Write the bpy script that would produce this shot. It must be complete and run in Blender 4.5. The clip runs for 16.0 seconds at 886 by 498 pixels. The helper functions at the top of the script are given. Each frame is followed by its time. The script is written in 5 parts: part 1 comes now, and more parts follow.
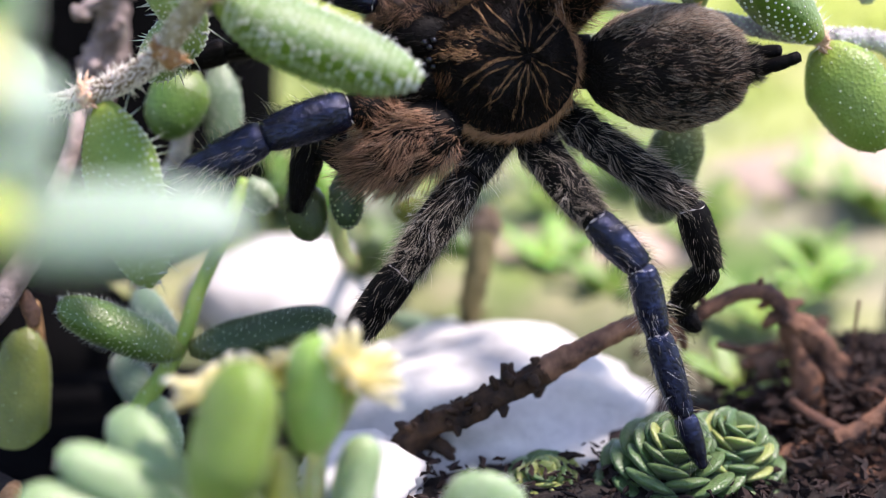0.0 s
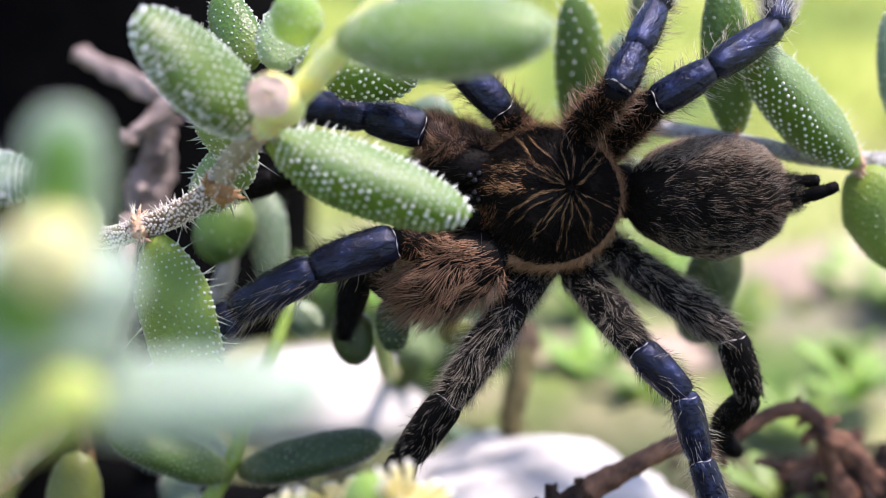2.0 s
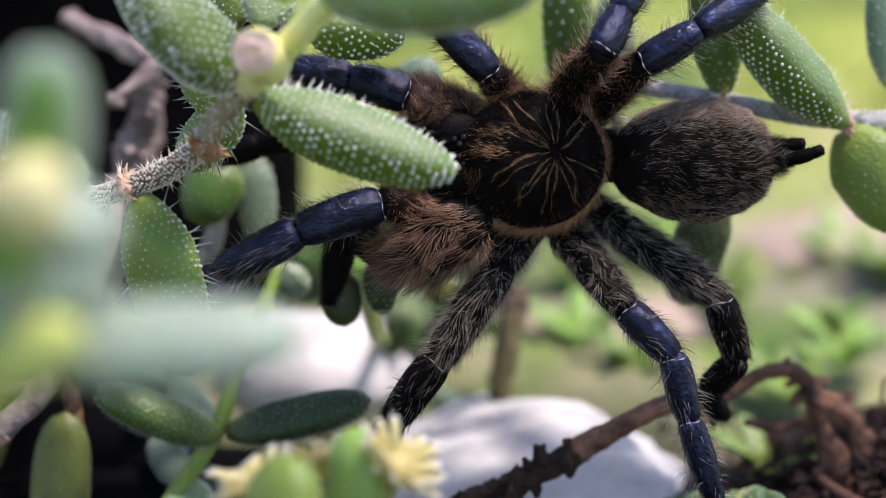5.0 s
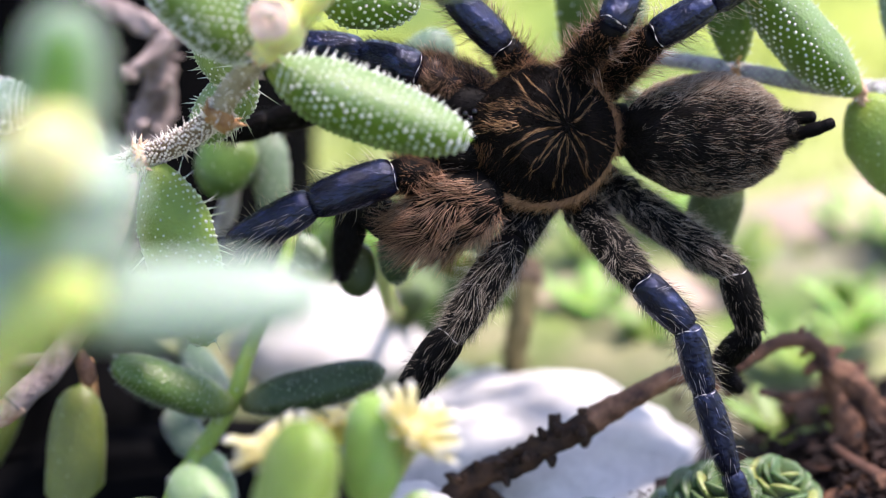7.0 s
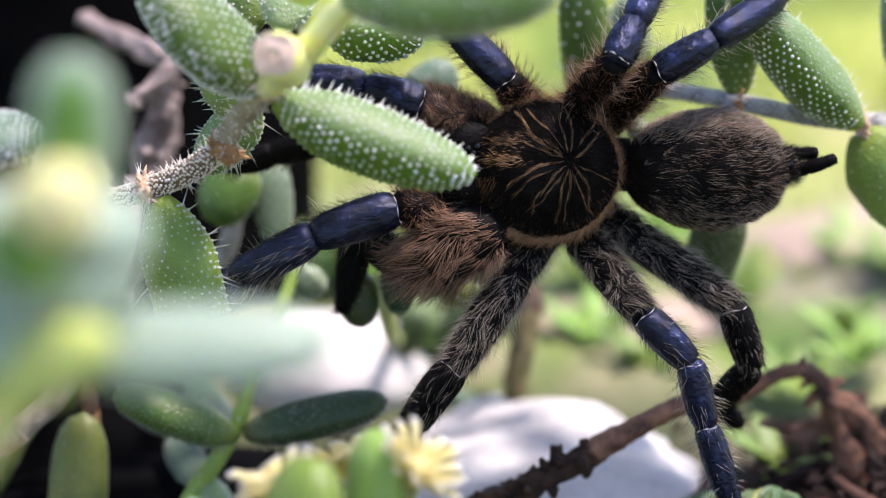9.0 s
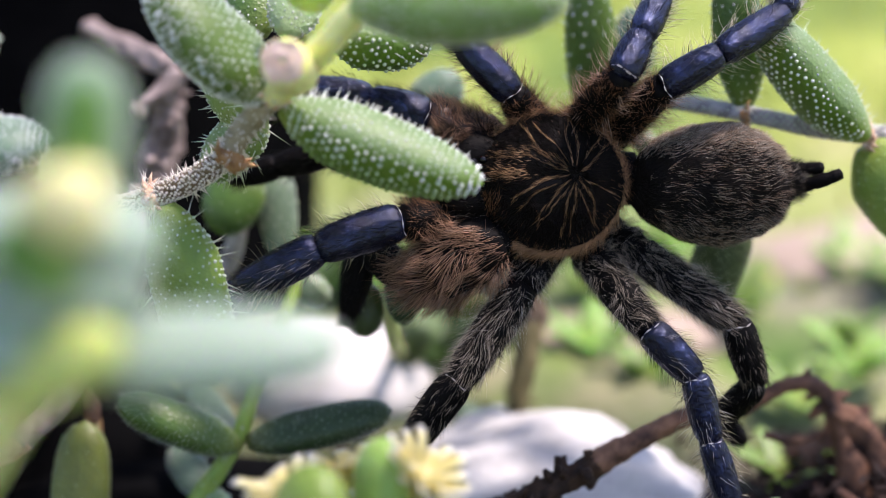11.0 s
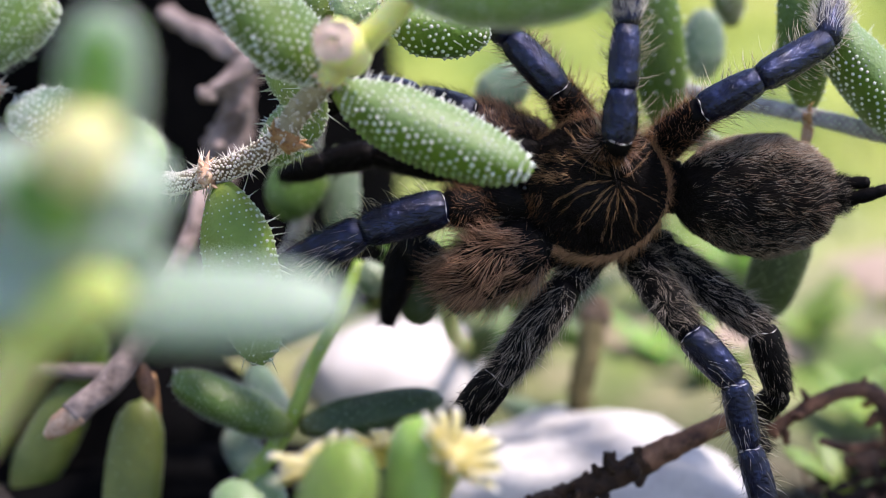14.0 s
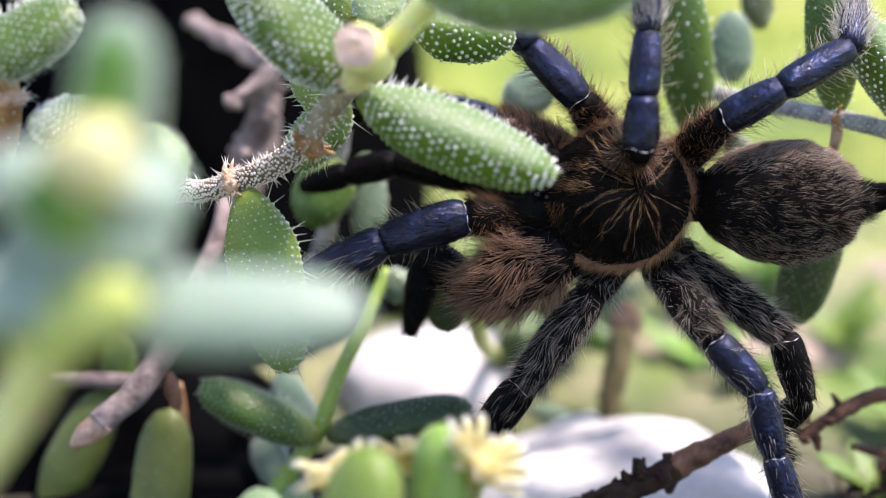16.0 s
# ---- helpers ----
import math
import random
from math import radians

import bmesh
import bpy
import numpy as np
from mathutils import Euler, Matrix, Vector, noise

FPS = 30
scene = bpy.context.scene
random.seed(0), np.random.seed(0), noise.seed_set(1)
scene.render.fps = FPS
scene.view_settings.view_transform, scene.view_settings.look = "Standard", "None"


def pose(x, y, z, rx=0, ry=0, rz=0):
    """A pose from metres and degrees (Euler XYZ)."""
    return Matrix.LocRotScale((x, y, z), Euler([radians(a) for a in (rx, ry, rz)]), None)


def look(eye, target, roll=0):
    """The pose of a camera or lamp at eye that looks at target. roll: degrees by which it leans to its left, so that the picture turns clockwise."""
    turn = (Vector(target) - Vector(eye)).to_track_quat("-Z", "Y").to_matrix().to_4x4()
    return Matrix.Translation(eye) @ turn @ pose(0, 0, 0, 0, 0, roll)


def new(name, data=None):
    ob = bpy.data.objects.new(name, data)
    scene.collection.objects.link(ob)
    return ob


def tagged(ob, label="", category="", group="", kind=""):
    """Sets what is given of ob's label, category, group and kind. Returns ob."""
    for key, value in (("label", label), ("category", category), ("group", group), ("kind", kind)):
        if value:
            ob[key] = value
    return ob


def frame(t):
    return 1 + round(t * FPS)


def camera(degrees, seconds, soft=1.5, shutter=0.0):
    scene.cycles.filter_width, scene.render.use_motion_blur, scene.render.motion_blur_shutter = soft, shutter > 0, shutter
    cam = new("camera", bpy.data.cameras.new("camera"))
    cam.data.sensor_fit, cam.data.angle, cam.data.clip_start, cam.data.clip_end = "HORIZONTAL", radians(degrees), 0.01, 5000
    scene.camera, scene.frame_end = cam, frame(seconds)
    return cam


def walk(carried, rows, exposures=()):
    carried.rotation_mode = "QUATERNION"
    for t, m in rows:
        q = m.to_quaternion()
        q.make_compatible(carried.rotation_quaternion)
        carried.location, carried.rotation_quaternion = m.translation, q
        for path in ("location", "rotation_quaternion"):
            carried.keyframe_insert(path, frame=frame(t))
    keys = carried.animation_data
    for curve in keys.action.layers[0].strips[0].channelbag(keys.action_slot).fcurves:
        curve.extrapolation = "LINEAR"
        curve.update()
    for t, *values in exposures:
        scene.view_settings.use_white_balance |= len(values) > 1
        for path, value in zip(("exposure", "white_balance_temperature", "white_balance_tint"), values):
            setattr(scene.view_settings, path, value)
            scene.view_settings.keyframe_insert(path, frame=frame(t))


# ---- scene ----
# Units: P() takes centimetres, the world is in metres, z up.
# ---------------------------------------------------------------- camera
cam = camera(20, 16.0, soft=0.9)
cam.data.dof.use_dof = True
cam.data.dof.focus_distance = 0.363
cam.data.dof.aperture_fstop = 7.2
PATH = [
    (0, pose(0.00624, -0.34318, 0.16460, 69.509, -0.742, 0.134)),
    (0.5, pose(0.00493, -0.34479, 0.16925, 69.765, -0.763, 0.171)),
    (1, pose(0.00310, -0.34604, 0.17347, 70.049, -0.611, 0.145)),
    (1.5, pose(0.00086, -0.34600, 0.17712, 70.218, -0.397, 0.024)),
    (2, pose(-0.00041, -0.34496, 0.18003, 70.229, -0.407, 0.041)),
    (2.5, pose(0.00075, -0.34497, 0.17879, 70.448, -0.503, 0.332)),
    (3, pose(0.00205, -0.34490, 0.17510, 70.448, -0.591, 0.410)),
    (5.5, pose(0.00139, -0.34637, 0.17511, 69.956, -0.191, -0.066)),
    (6, pose(0.00104, -0.34672, 0.17277, 69.885, 0.001, -0.009)),
    (6.5, pose(0.00032, -0.34733, 0.17117, 69.944, 0.054, -0.017)),
    (7, pose(-0.00000, -0.34770, 0.17150, 70.000, 0.001, -0.000)),
    (7.5, pose(0.00011, -0.34765, 0.17349, 69.986, -0.058, 0.042)),
    (8, pose(0.00018, -0.34757, 0.17536, 70.002, -0.131, 0.078)),
    (8.5, pose(-0.00052, -0.34707, 0.17691, 69.893, -0.226, 0.013)),
    (11, pose(-0.00362, -0.34633, 0.17509, 70.345, -0.702, -0.134)),
    (11.5, pose(-0.00333, -0.34674, 0.17681, 70.517, -0.910, -0.069)),
    (12, pose(-0.00338, -0.34740, 0.17738, 70.636, -1.196, -0.016)),
    (12.5, pose(-0.00233, -0.34805, 0.17672, 70.747, -1.517, 0.290)),
    (13, pose(0.00019, -0.34854, 0.17440, 70.877, -1.454, 0.945)),
    (13.5, pose(0.00547, -0.34917, 0.17110, 71.089, -1.649, 2.361)),
    (14, pose(0.01098, -0.34974, 0.16793, 71.298, -1.527, 3.810)),
    (14.5, pose(0.01368, -0.34978, 0.16579, 71.518, -1.234, 4.620)),
    (15, pose(0.01362, -0.34945, 0.16464, 71.760, -1.068, 4.780)),
    (15.5, pose(0.01340, -0.34856, 0.16564, 71.714, -0.936, 4.723)),
    (16, pose(0.01372, -0.34758, 0.16682, 71.494, -0.810, 4.669)),
]
walk(cam, PATH, exposures=[(t, e - 0.05, 6500, 27) for t, e in ((0, 1.29), (1, 1.37), (1.5, 1.38), (2, 1.17), (2.5, 0.84), (3.2, 0.88), (5.3, 0.72), (6, 1.29), (6.5, 1.22), (7, 1.37), (8, 1.24), (8.5, 1.14), (11, 1.0), (11.5, 0.93), (12, 1.15), (12.5, 1.18), (13, 0.95), (13.5, 0.89), (14.1, 1.01), (14.5, 1.17), (15, 1.24), (16, 1.2))])

# ---------------------------------------------------------------- light
world = bpy.data.worlds.new("sky")
scene.world = world
world.use_nodes = True
wn = world.node_tree
sky = wn.nodes.new("ShaderNodeTexSky")
sky.sky_type, sky.sun_disc = "NISHITA", False
sky.sun_elevation, sky.sun_rotation = radians(68), radians(78)
wn.links.new(sky.outputs["Color"], wn.nodes["Background"].inputs["Color"])
wn.nodes["Background"].inputs["Strength"].default_value = 0.15
sun = new("sun", bpy.data.lights.new("sun", "SUN"))
sun.data.energy, sun.data.angle, sun.data.color = 3.0, radians(6), (1.0, 0.95, 0.86)
SUN_WAY = Vector((math.sin(radians(78)) * math.cos(radians(68)), math.cos(radians(78)) * math.cos(radians(68)), math.sin(radians(68))))
sun.matrix_world = look(SUN_WAY * 3, (0, 0, 0))


# ---------------------------------------------------------------- small helpers
def P(x, y, z):
    return Vector((x, y, z)) * 0.01


VIEWWARD = Vector((0, -0.94, 0.34))  # the slope of the bank, on which plants and animal sit
UP = Vector((0, 0, 1))


class Geo:
    """Vertices, faces and material slots of one mesh in the making."""

    def __init__(self):
        self.v, self.f, self.m = [], [], []

    def add(self, verts, faces, slot=0):
        n = len(self.v)
        self.v.extend(verts)
        self.f.extend([tuple(i + n for i in f) for f in faces])
        self.m.extend([slot] * len(faces))

    def mesh(self, name, mats, smooth=True):
        me = bpy.data.meshes.new(name)
        me.from_pydata([tuple(v) for v in self.v], [], self.f)
        for m in mats:
            me.materials.append(m)
        me.polygons.foreach_set("material_index", self.m)
        me.polygons.foreach_set("use_smooth", [smooth] * len(self.f))
        me.update()
        return me


def part(name, geo, mats, parent=None, label="", smooth=True):
    ob = new(name, geo.mesh(name, mats if isinstance(mats, (list, tuple)) else [mats], smooth))
    ob.parent = parent
    if label:
        tagged(ob, label)
    return ob


def base(name, at, label, category, group="", kind=""):
    ob = new(name)
    ob.empty_display_size = 0.01
    ob.location = at
    return tagged(ob, label, category, group, kind)


def frames_along(pts):
    """Tangent, side and normal at each point of a line."""
    out, side = [], None
    for i in range(len(pts)):
        t = (pts[min(i + 1, len(pts) - 1)] - pts[max(i - 1, 0)]).normalized()
        if side is None:
            side = t.cross(UP if abs(t.z) < 0.9 else Vector((1, 0, 0))).normalized()
        side = (side - t * side.dot(t)).normalized()
        out.append((t, side, t.cross(side)))
    return out


def smooth_line(pts, steps=6):
    """Catmull-Rom through the points."""
    out = []
    n = len(pts)
    for i in range(n - 1):
        a, b, c, d = pts[max(i - 1, 0)], pts[i], pts[i + 1], pts[min(i + 2, n - 1)]
        for k in range(steps):
            s = k / steps
            out.append(0.5 * (2 * b + (c - a) * s + (2 * a - 5 * b + 4 * c - d) * s * s + (3 * b - a - 3 * c + d) * s ** 3))
    out.append(pts[-1])
    return out


def tube(geo, pts, radii, seg=12, slot=0, rough=0.0, flat=1.0, caps=True, ridges=0.0):
    fr = frames_along(pts)
    verts, faces = [], []
    n = len(pts)
    for i, (p, r) in enumerate(zip(pts, radii)):
        for j in range(seg):
            a = 2 * math.pi * j / seg
            k = r * (1 + rough * noise.noise(p * 160 + Vector((math.cos(a), math.sin(a), 0)) * 1.3))
            if rough > 0.3:
                k *= 1 + 0.45 * rough * noise.noise(p * 700 + Vector((math.cos(a), math.sin(a), 0)) * 2.5)
            k *= 1 + ridges * math.cos(9 * a)
            verts.append(p + fr[i][1] * math.cos(a) * k + fr[i][2] * math.sin(a) * k * flat)
    for i in range(n - 1):
        for j in range(seg):
            k = (j + 1) % seg
            faces.append((i * seg + j, i * seg + k, (i + 1) * seg + k, (i + 1) * seg + j))
    if caps:
        verts += [pts[0] - fr[0][0] * radii[0] * 0.4, pts[-1] + fr[-1][0] * radii[-1] * 0.4]
        a, b = len(verts) - 2, len(verts) - 1
        for j in range(seg):
            k = (j + 1) % seg
            faces.append((a, k, j))
            faces.append((b, (n - 1) * seg + j, (n - 1) * seg + k))
    geo.add(verts, faces, slot)


def spike(geo, p, way, length, r, slot=1, bend=None):
    """A fine tapered hair or bristle."""
    way = way.normalized()
    s = way.orthogonal().normalized()
    t = way.cross(s)
    ring = [s, -0.5 * s + 0.87 * t, -0.5 * s - 0.87 * t]
    if bend is None:
        geo.add([p + q * r for q in ring] + [p + way * length], [(0, 1, 3), (1, 2, 3), (2, 0, 3)], slot)
    else:
        mid, tip = p + way * length * 0.5, p + way * length + bend * length
        mid = mid + bend * length * 0.25
        geo.add([p + q * r for q in ring] + [mid + q * r * 0.75 for q in ring] + [tip],
                [(0, 1, 4, 3), (1, 2, 5, 4), (2, 0, 3, 5), (3, 4, 6), (4, 5, 6), (5, 3, 6)], slot)


def dome(geo, p, nrm, r, h, slot=1):
    """A blunt wart of a papillose leaf."""
    s = nrm.orthogonal().normalized()
    t = nrm.cross(s)
    ring = [s * math.cos(a) + t * math.sin(a) for a in (0, 1.047, 2.094, 3.1416, 4.189, 5.236)]
    v = [p + q * r for q in ring] + [p + q * r * 0.72 + nrm * h * 0.65 for q in ring] + [p + nrm * h]
    f = [(j, (j + 1) % 6, 6 + (j + 1) % 6, 6 + j) for j in range(6)] + [(6 + j, 6 + (j + 1) % 6, 12) for j in range(6)]
    geo.add(v, f, slot)


# ---------------------------------------------------------------- materials
def material(name, rough=0.5, metal=0.0, sss=0.0, sss_r=(0.3, 0.6, 0.2), sheen=0.0, spec=0.5, coat=0.0):
    m = bpy.data.materials.new(name)
    m.use_nodes = True
    b = m.node_tree.nodes["Principled BSDF"]
    b.inputs["Roughness"].default_value = rough
    b.inputs["Metallic"].default_value = metal
    b.inputs["Specular IOR Level"].default_value = spec
    b.inputs["Coat Weight"].default_value = coat
    if sss:
        b.inputs["Subsurface Weight"].default_value = sss
        b.inputs["Subsurface Radius"].default_value = sss_r
        b.inputs["Subsurface Scale"].default_value = 0.004
    if sheen:
        b.inputs["Sheen Weight"].default_value = sheen
        b.inputs["Sheen Roughness"].default_value = 0.4
    return m, m.node_tree, b


def noise_ramp(nt, scale, stops, detail=4.0, coords="Object", rough=0.6, stretch=None):
    tc = nt.nodes.new("ShaderNodeTexCoord")
    tx = nt.nodes.new("ShaderNodeTexNoise")
    tx.inputs["Scale"].default_value, tx.inputs["Detail"].default_value = scale, detail
    tx.inputs["Roughness"].default_value = rough
    src = tc.outputs[coords]
    if stretch:
        mp = nt.nodes.new("ShaderNodeMapping")
        mp.inputs["Scale"].default_value = stretch
        nt.links.new(src, mp.inputs["Vector"])
        src = mp.outputs["Vector"]
    nt.links.new(src, tx.inputs["Vector"])
    rp = nt.nodes.new("ShaderNodeValToRGB")
    e = rp.color_ramp.elements
    e[0].position, e[0].color = stops[0][0], (*stops[0][1], 1)
    e[1].position, e[1].color = stops[-1][0], (*stops[-1][1], 1)
    for pos, col in stops[1:-1]:
        x = e.new(pos)
        x.color = (*col, 1)
    nt.links.new(tx.outputs["Fac"], rp.inputs["Fac"])
    return rp.outputs["Color"], tx.outputs["Fac"]


def mix(nt, fac, a, b, mode="MIX"):
    n = nt.nodes.new("ShaderNodeMix")
    n.data_type, n.blend_type = "RGBA", mode
    for sock, val in ((n.inputs["Factor"], fac), (n.inputs["A"], a), (n.inputs["B"], b)):
        if isinstance(val, (int, float)):
            sock.default_value = val
        elif isinstance(val, tuple):
            sock.default_value = (*val, 1)
        else:
            nt.links.new(val, sock)
    return n.outputs["Result"]


def relief(nt, b, height, strength, dist=0.0005):
    n = nt.nodes.new("ShaderNodeBump")
    n.inputs["Strength"].default_value, n.inputs["Distance"].default_value = strength, dist
    nt.links.new(height, n.inputs["Height"])
    nt.links.new(n.outputs["Normal"], b.inputs["Normal"])


def leaf_material(name, dark, light, rough=0.45, sheen=0.2, sss=0.2, tint=(0.5, 0.42, 0.05)):
    m, nt, b = material(name, rough, 0, sss, sheen=sheen)
    c1, f1 = noise_ramp(nt, 55, [(0.3, dark), (0.7, light)])
    c2, f2 = noise_ramp(nt, 260, [(0.25, tuple(x * 0.75 for x in dark)), (0.75, tuple(x * 1.15 for x in light))])
    c = mix(nt, 0.4, c1, c2)
    info = nt.nodes.new("ShaderNodeObjectInfo")
    rp = nt.nodes.new("ShaderNodeMapRange")
    rp.inputs["To Min"].default_value, rp.inputs["To Max"].default_value = 0.0, 0.05
    nt.links.new(info.outputs["Random"], rp.inputs["Value"])
    c = mix(nt, rp.outputs["Result"], c, tint)
    # yellowing where the leaf joins its stem
    tc = nt.nodes.new("ShaderNodeTexCoord")
    sep = nt.nodes.new("ShaderNodeSeparateXYZ")
    nt.links.new(tc.outputs["Object"], sep.inputs["Vector"])
    foot = nt.nodes.new("ShaderNodeMapRange")
    foot.inputs["From Min"].default_value, foot.inputs["From Max"].default_value = 0.0, 0.0055
    foot.inputs["To Min"].default_value, foot.inputs["To Max"].default_value = 0.55, 0.0
    nt.links.new(sep.outputs["Y"], foot.inputs["Value"])
    c = mix(nt, foot.outputs["Result"], c, tuple(x * 1.2 + y for x, y in zip(light, (0.12, 0.07, 0.02))))
    nt.links.new(c, b.inputs["Base Color"])
    vo = nt.nodes.new("ShaderNodeTexVoronoi")
    vo.inputs["Scale"].default_value = 1700
    nt.links.new(tc.outputs["Object"], vo.inputs["Vector"])
    relief(nt, b, vo.outputs["Distance"], 0.35, 0.0003)
    return m


def plain(name, a, b_, scale, rough, bump=0.4, metal=0.0, detail=5.0, stretch=None, sss=0.0, sheen=0.0, coat=0.0, dist=0.0006, spec=0.4):
    m, nt, b = material(name, rough, metal, sss, sheen=sheen, coat=coat, spec=spec)
    c, f = noise_ramp(nt, scale, [(0.3, a), (0.7, b_)], detail, stretch=stretch)
    nt.links.new(c, b.inputs["Base Color"])
    relief(nt, b, f, bump, dist)
    return m


LEAF = leaf_material("leaf_green", (0.034, 0.092, 0.009), (0.085, 0.175, 0.022), sheen=0.05, rough=0.42, sss=0.1)
LEAF_PALE = leaf_material("leaf_pale_green", (0.15, 0.25, 0.10), (0.27, 0.39, 0.19), sss=0.35, sheen=0.2)
LEAF_FRESH = leaf_material("leaf_fresh_green", (0.17, 0.34, 0.05), (0.32, 0.49, 0.10), sss=0.7)
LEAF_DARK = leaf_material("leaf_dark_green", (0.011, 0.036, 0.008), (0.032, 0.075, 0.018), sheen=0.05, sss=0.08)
LEAF_GREY = leaf_material("leaf_grey_green", (0.08, 0.15, 0.09), (0.16, 0.25, 0.16), sheen=0.3)
LEAF_MID = leaf_material("leaf_light_green", (0.085, 0.17, 0.016), (0.19, 0.30, 0.042), sss=0.3, sheen=0.05)
LEAF_ROSETTE = leaf_material("leaf_rosette", (0.026, 0.072, 0.020), (0.125, 0.215, 0.08), rough=0.42, sheen=0.1, sss=0.15)
LEAF_OLIVE = leaf_material("leaf_olive", (0.05, 0.085, 0.008), (0.13, 0.17, 0.022), sss=0.2)
LEAF_TIP = leaf_material("leaf_rosette_yellow", (0.16, 0.21, 0.04), (0.36, 0.40, 0.13), rough=0.42, sss=0.2)
LEAF_YELLOW = leaf_material("leaf_yellowing", (0.075, 0.11, 0.010), (0.19, 0.22, 0.035), sss=0.3)


def frosted(name, dark, light, bloom):
    """A green leaf whose flat face carries a thin waxy bloom."""
    m = leaf_material(name, dark, light, sheen=0.03, rough=0.5, sss=0.2)
    nt = m.node_tree
    b = nt.nodes["Principled BSDF"]
    was = b.inputs["Base Color"].links[0].from_socket
    tc = nt.nodes.new("ShaderNodeTexCoord")
    sep = nt.nodes.new("ShaderNodeSeparateXYZ")
    nt.links.new(tc.outputs["Object"], sep.inputs["Vector"])
    rim = nt.nodes.new("ShaderNodeMapRange")
    rim.inputs["From Min"].default_value, rim.inputs["From Max"].default_value = 0.0004, 0.0022
    nt.links.new(sep.outputs["Z"], rim.inputs["Value"])
    c, f = noise_ramp(nt, 320, [(0.3, (0.35, 0.35, 0.35)), (0.7, (0.9, 0.9, 0.9))])
    cover = mix(nt, 1.0, rim.outputs["Result"], c, "MULTIPLY")
    nt.links.new(mix(nt, cover, was, bloom), b.inputs["Base Color"])
    return m


LEAF_FROST = frosted("leaf_frosted_green", (0.036, 0.108, 0.003), (0.105, 0.215, 0.012), (0.19, 0.28, 0.13))
PAPILLA = plain("papilla_white", (0.40, 0.53, 0.34), (0.68, 0.76, 0.60), 400, 0.25, 0.1, sss=0.4)
LEAF_SAGE = leaf_material("leaf_sage_green", (0.085, 0.175, 0.030), (0.17, 0.29, 0.065), sss=0.3, sheen=0.1)


def two_tone_wart():
    """Warts that are white along the leaf's shoulder and greenish towards its keel."""
    m, nt, b = material("papilla_shoulder", 0.3, sss=0.3)
    tc = nt.nodes.new("ShaderNodeTexCoord")
    sep = nt.nodes.new("ShaderNodeSeparateXYZ")
    nt.links.new(tc.outputs["Object"], sep.inputs["Vector"])
    low = nt.nodes.new("ShaderNodeMapRange")
    low.inputs["From Min"].default_value, low.inputs["From Max"].default_value = -0.0038, -0.0004
    nt.links.new(sep.outputs["Z"], low.inputs["Value"])
    c, f = noise_ramp(nt, 400, [(0.3, (0.55, 0.66, 0.5)), (0.7, (0.8, 0.86, 0.76))])
    nt.links.new(mix(nt, low.outputs["Result"], (0.19, 0.32, 0.08), c), b.inputs["Base Color"])
    return m


PAPILLA_SHOULDER = two_tone_wart()
PAPILLA_WHITE = plain("papilla_frost_white", (0.60, 0.70, 0.60), (0.85, 0.90, 0.82), 400, 0.3, 0.1, sss=0.3)
PAPILLA_CREAM = plain("papilla_cream", (0.66, 0.60, 0.46), (0.90, 0.86, 0.76), 400, 0.4, 0.1, sss=0.2)
PAPILLA_FRESH = plain("papilla_light_green", (0.35, 0.5, 0.2), (0.6, 0.72, 0.42), 400, 0.25, 0.1, sss=0.4)
STEM = plain("stem_tan", (0.07, 0.045, 0.02), (0.30, 0.22, 0.12), 300, 0.7, 0.8)
STEM_GREEN = plain("stem_yellow_green", (0.40, 0.43, 0.13), (0.58, 0.60, 0.28), 200, 0.5, 0.3, sss=0.4)
STEM_LIME = plain("stem_lime", (0.72, 0.72, 0.22), (0.86, 0.85, 0.42), 200, 0.5, 0.3, sss=0.6)
STEM_FRESH = plain("stem_fresh_green", (0.20, 0.33, 0.05), (0.36, 0.48, 0.11), 200, 0.45, 0.3, sss=0.3)
STEM_OLIVE = plain("stem_olive_tan", (0.20, 0.17, 0.09), (0.46, 0.40, 0.26), 300, 0.7, 0.8)
STEM_GREY = plain("stem_grey", (0.15, 0.14, 0.13), (0.56, 0.55, 0.52), 420, 0.75, 0.9)
SCAR = plain("scar_pink_tan", (0.42, 0.20, 0.10), (0.80, 0.60, 0.44), 500, 0.7, 0.8)
RUST = plain("dry_rust_brown", (0.32, 0.15, 0.05), (0.55, 0.33, 0.16), 500, 0.8, 0.8)
BARK = plain("bark_brown", (0.022, 0.010, 0.007), (0.27, 0.13, 0.07), 260, 0.8, 1.0, dist=0.001)
BARK_GREY = plain("twig_grey_brown", (0.08, 0.058, 0.05), (0.42, 0.335, 0.30), 240, 0.8, 1.0, dist=0.001)
ROOT = plain("root_dark", (0.012, 0.006, 0.004), (0.13, 0.06, 0.036), 260, 0.85, 1.0, dist=0.001)
# near-black of the added masses: deep shade is put into this colour
SHADE_BLACK = plain("shade_black", (0.0012, 0.0012, 0.0015), (0.004, 0.004, 0.004), 60, 0.95, 0.6, dist=0.002, spec=0.04)
STONE = plain("stone_white", (0.40, 0.385, 0.355), (0.70, 0.68, 0.63), 110, 0.8, 0.5, dist=0.001)


